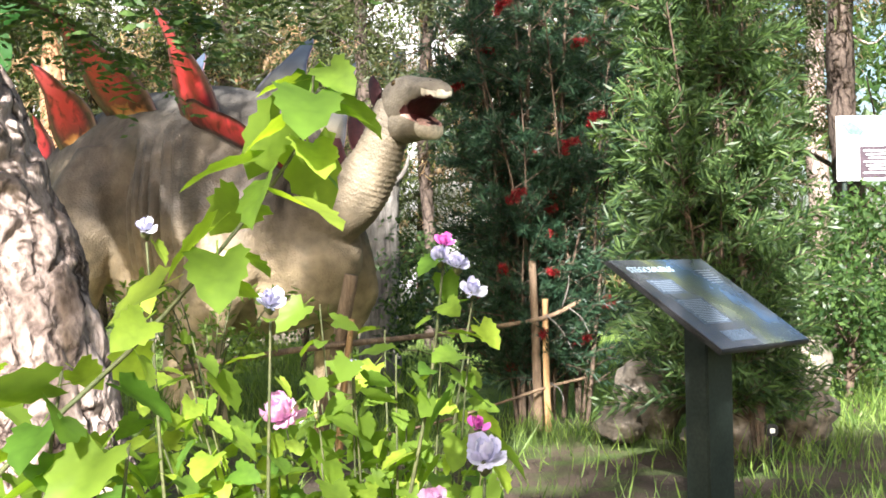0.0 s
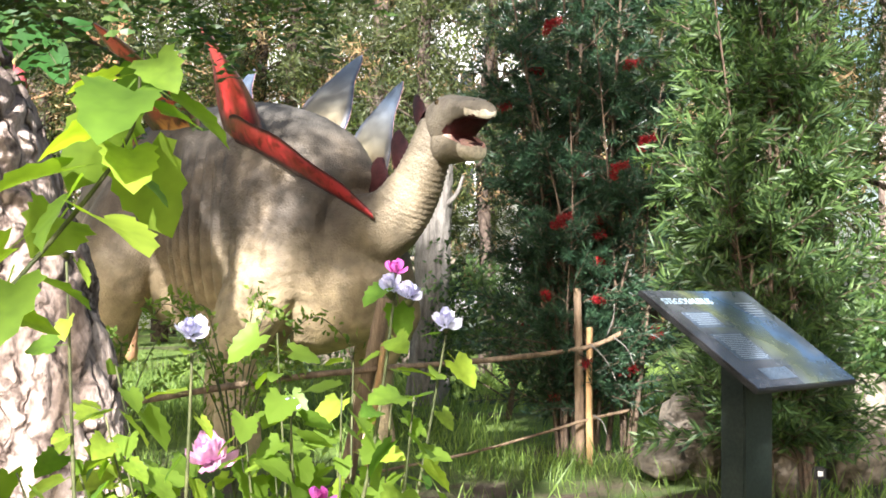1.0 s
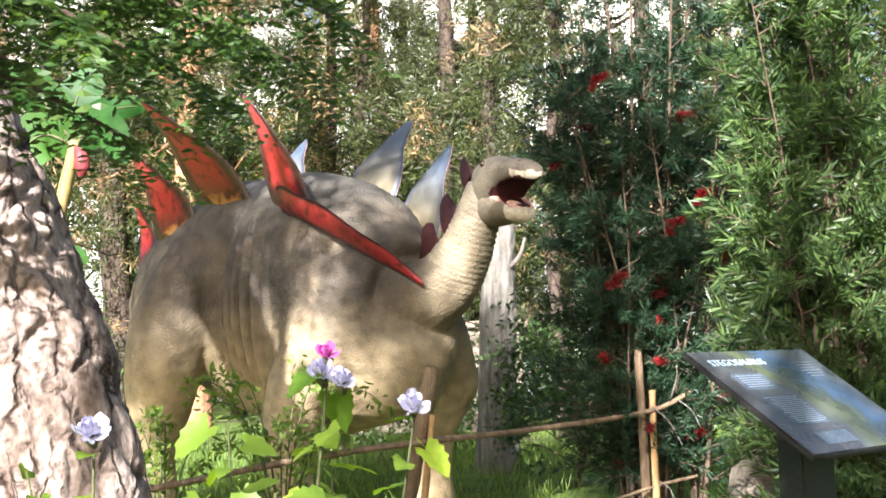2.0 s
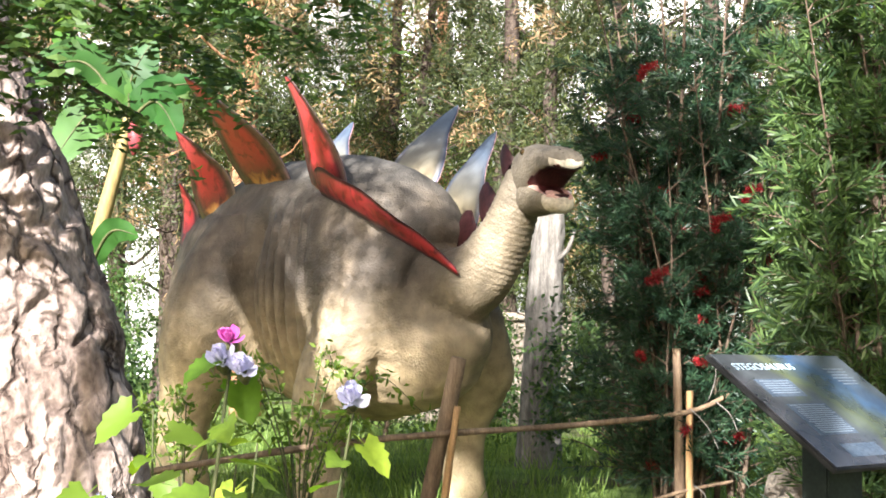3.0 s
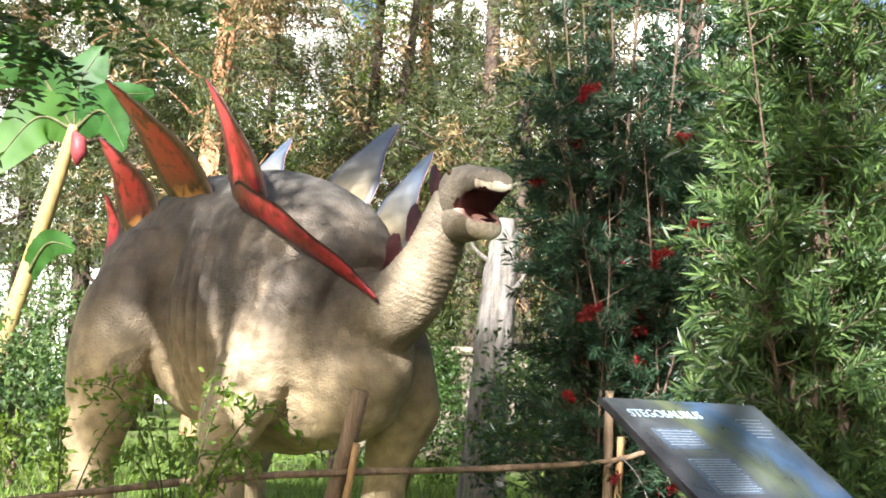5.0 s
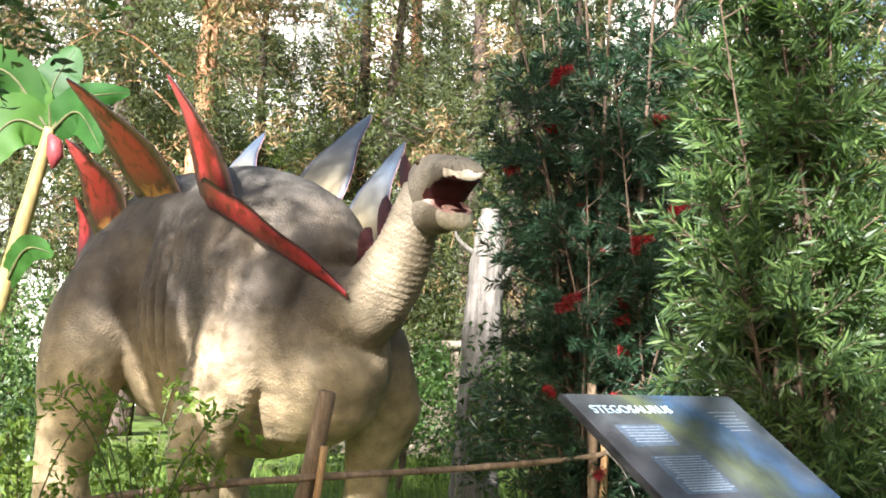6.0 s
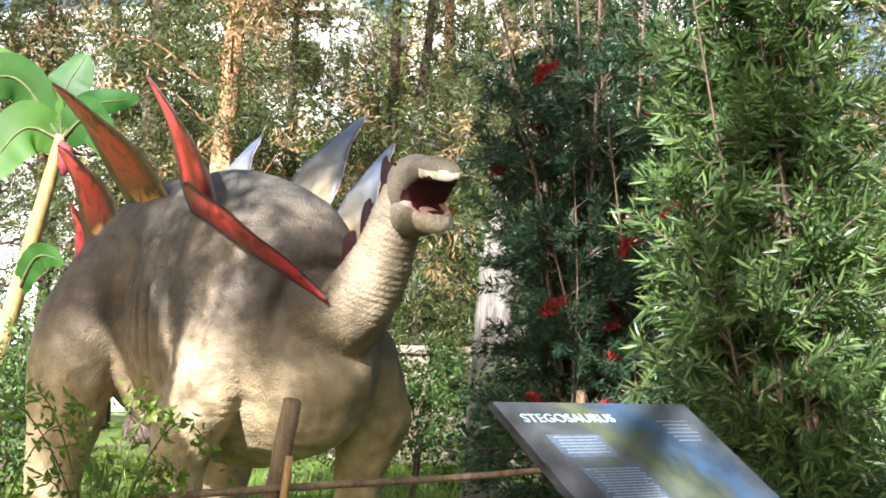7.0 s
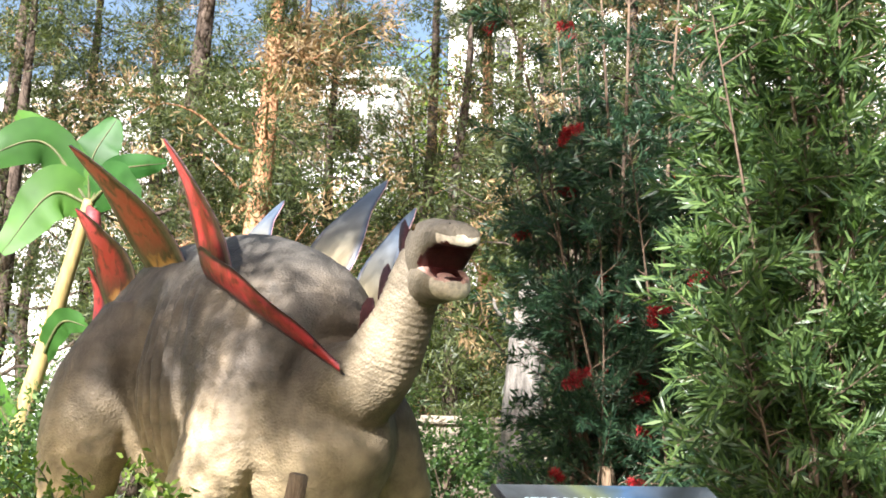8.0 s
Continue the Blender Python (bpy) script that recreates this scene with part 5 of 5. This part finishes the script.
def garden_wall():
    ob = thing("garden_wall", "low grey stone garden wall with a flat coping", "wall", (-2.9, 19.2, 0), kind="structure")
    rnd = random.Random(12)
    stones = [mesh_of("stone", *box(1, 1, 1, (0, 0, 0), 0.06), [ROCK], smooth=False) for _ in range(1)]
    part("core", mesh_of("core", *box(4.4, 0.26, 1.74, (0, 0, 0.87)), [ROCK], smooth=False), ob)
    for row in range(6):
        x = -2.25
        while x < 2.2:
            w = min(rnd.uniform(0.35, 0.8), 2.25 - x)
            part("stone", stones[0], ob, "", Matrix.Translation((x + w / 2, rnd.uniform(-0.02, 0.02), 0.15 + 0.29 * row)) @ Matrix.Diagonal((w - 0.03, 0.36, 0.27, 1)))
            x += w
    part("coping", mesh_of("coping", *box(4.7, 0.55, 0.12, (0, 0, 1.81), 0.02), [ROCK], smooth=False), ob)


garden_wall()


def house(at, length, storeys, windows):
    ob = thing("house", "white plastered house with dark windows seen through the trees", "house", at)
    depth, rise = 8.0, 3.3
    height = storeys * rise
    w, gap = 1.2, length / windows
    pieces = [box(0.3, depth, height, (-length / 2 - 0.15, depth / 2, height / 2)), box(0.3, depth, height, (length / 2 + 0.15, depth / 2, height / 2)), box(length + 0.6, 0.3, height, (0, depth, height / 2))]
    for n in range(storeys):
        z = n * rise
        pieces += [box(length, 0.3, 0.95, (0, 0, z + 0.475)), box(length, 0.3, rise - 2.35, (0, 0, z + 2.35 + (rise - 2.35) / 2))]
        for k in range(windows + 1):
            x0 = -length / 2 + (k - 0.5) * gap + w / 2 if k else -length / 2
            x1 = -length / 2 + (k + 0.5) * gap - w / 2 if k < windows else length / 2
            pieces.append(box(x1 - x0, 0.3, 1.4, ((x0 + x1) / 2, 0, z + 1.65)))
    part("wall", mesh_of("wall", *join(pieces), [PLASTER], smooth=False), ob)
    part("roof", mesh_of("roof", *box(length + 1.0, depth + 0.9, 0.35, (0, depth / 2, height + 0.18)), [PLASTER], smooth=False), ob)
    frame_me = mesh_of("window", *join([box(w, 0.06, 0.07, (0, 0, 0.665)), box(w, 0.06, 0.07, (0, 0, -0.665)), box(0.07, 0.06, 1.26, (-w / 2 + 0.035, 0, 0)), box(0.07, 0.06, 1.26, (w / 2 - 0.035, 0, 0)), box(0.05, 0.06, 1.26, (0, 0, 0))]), [PLASTER], smooth=False)
    pane_me = mesh_of("pane", *box(0.505, 0.012, 1.26), [GLASS_DARK], smooth=False)
    for n in range(storeys):
        for k in range(windows):
            win = part("window", frame_me, ob, "", Matrix.Translation((-length / 2 + (k + 0.5) * gap, 0.02, n * rise + 1.65)))
            for sx in (-0.2775, 0.2775):
                part("pane", pane_me, win, "", Matrix.Translation((sx, 0.01, 0)))
    return ob


house((-19.0, 38, 0.0), 18, 4, 6)
house((-1.5, 41, 0.0), 14, 5, 5)


# ---- second sign, garden light ----
def second_sign():
    ob = thing("notice_board", "white notice board with a green leaf and a dark text box", "sign", (5.2, 11.8, 0), -3)
    white = mottled("white_board", (0.62, 0.66, 0.64), (0.75, 0.78, 0.77), 3, 30, 0.5, 0.05)
    dark = mottled("dark_print", (0.035, 0.02, 0.03), (0.06, 0.04, 0.05), 5, 30, 0.5)
    green = mottled("green_print", (0.08, 0.3, 0.12), (0.12, 0.4, 0.16), 5, 30, 0.5)
    part("board", mesh_of("board", *box(0.95, 0.03, 0.74, (0, 0, 2.56), 0.005), [white], smooth=False), ob)
    for x in (-0.38, 0.38):
        part("post", mesh_of("post", *tube([(x, 0.05, -0.05), (x, 0.05, 2.9)], [0.03, 0.03], 10), [DARK_METAL]), ob)
    part("text_box", mesh_of("text_box", *box(0.6, 0.004, 0.36, (0.08, -0.019, 2.4), 0), [dark], smooth=False), ob)
    lv = [(-0.42, -0.018, 2.84), (-0.3, -0.018, 2.86), (-0.16, -0.018, 2.76), (-0.2, -0.018, 2.7), (-0.34, -0.018, 2.72)]
    part("leaf_emblem", mesh_of("leaf_emblem", lv + [(x, y + 0.003, z) for x, y, z in lv], [(0, 1, 2, 3, 4), (9, 8, 7, 6, 5), *[(i, (i + 1) % 5, (i + 1) % 5 + 5, i + 5) for i in range(5)]], [green], smooth=False), ob)
    for k in range(7):
        part("text_line", mesh_of("text_line", *box(0.48 - 0.06 * (k % 3), 0.003, 0.018, (0.06, -0.023, 2.53 - 0.042 * k)), [white], smooth=False), ob)


second_sign()


def garden_light():
    ob = thing("garden_light", "small black garden spotlight on a stake", "light", (2.28, 5.5, 0))
    part("stake", mesh_of("stake", *tube([(0, 0, -0.05), (0, 0, 0.18)], [0.008, 0.008], 8), [BLACK_PLASTIC]), ob)
    part("housing", mesh_of("housing", *box(0.075, 0.06, 0.075, (0, 0, 0.215), 0.01), [BLACK_PLASTIC], smooth=False), ob)
    part("lens", mesh_of("lens", *box(0.03, 0.004, 0.03, (0, -0.033, 0.215), 0), [PLASTER], smooth=False), ob)


garden_light()


# ---- twiggy plant by the fence ----
def twiggy(at, seed, height, reach, shoots, name_label):
    rng, rnd = np.random.default_rng(seed), random.Random(seed)
    ob = thing("climbing_shrub", name_label, "shrub", at)
    cs, axs = [], []
    for k in range(shoots):
        a = rnd.uniform(0, 6.28)
        r = reach * rnd.uniform(0.3, 1.0)
        h = height * rnd.uniform(0.6, 1.1)
        p = smooth_path([(0, 0, 0), (math.cos(a) * r * 0.2, math.sin(a) * r * 0.2, h * 0.6), (math.cos(a) * r * 0.6, math.sin(a) * r * 0.6, h), (math.cos(a) * r, math.sin(a) * r, h * rnd.uniform(0.75, 1.1))], 26)
        part("stem", mesh_of("stem", *tube(p, [0.007 * (1 - 0.8 * i / 25) for i in range(26)], 5, False), [GREEN_STEM]), ob)
        for i in range(9, 26):
            for _ in range(3):
                cs.append(p[i] + rng.normal(size=3) * 0.025)
                axs.append(unit(rng, 1)[0] + [0, 0, 0.3])
    c, ax = np.array(cs), np.array(axs)
    lv, lf = leaf_cloud(c, ax, rng.uniform(0.04, 0.075, len(c)), rng.uniform(0.018, 0.032, len(c)), rng)
    tagged(part("foliage", quick_mesh("foliage", lv, lf, [SUNLIT_LEAF]), ob), kind="stuff")


twiggy((-1.25, 5.45, 0), 71, 1.2, 0.85, 14, "thin climbing shrub with tiny bright green leaves")
twiggy((-2.1, 5.8, 0), 72, 0.95, 0.75, 9, "thin climbing shrub with tiny bright green leaves")
twiggy((-2.9, 6.4, 0), 73, 0.9, 0.7, 6, "thin climbing shrub with tiny bright green leaves")


# ---- grass ----
def grass():
    rng = np.random.default_rng(5)
    n = 90000
    x, y = rng.uniform(-9, 5.5, n), 1.5 + 17 * rng.random(n) ** 1.3
    patch = np.array([noise.noise((a * 0.7, b * 0.7, 4.0)) for a, b in zip(x, y)])
    keep = patch + rng.normal(size=n) * 0.25 > -0.05
    keep &= ~((y < 6.6) & (x < 1.7) & (rng.random(n) < 0.88))
    x, y = x[keep], y[keep]
    n = len(x)
    h = rng.uniform(0.06, 0.2, n) * (1 + 0.8 * (rng.random(n) < 0.1)) * np.where(y > 8, 1.2, 1.0)
    c = np.stack([x, y, np.full(n, -0.05)], 1)
    ax = np.stack([rng.normal(size=n) * 0.35, rng.normal(size=n) * 0.35, np.ones(n)], 1)
    v, f = leaf_cloud(c, ax, h + 0.05, rng.uniform(0.005, 0.012, n), rng, 0.25)
    tagged(new("grass", quick_mesh("grass", v, f, [GRASS])), "uneven tufts of green grass", "grass", kind="stuff")


grass()
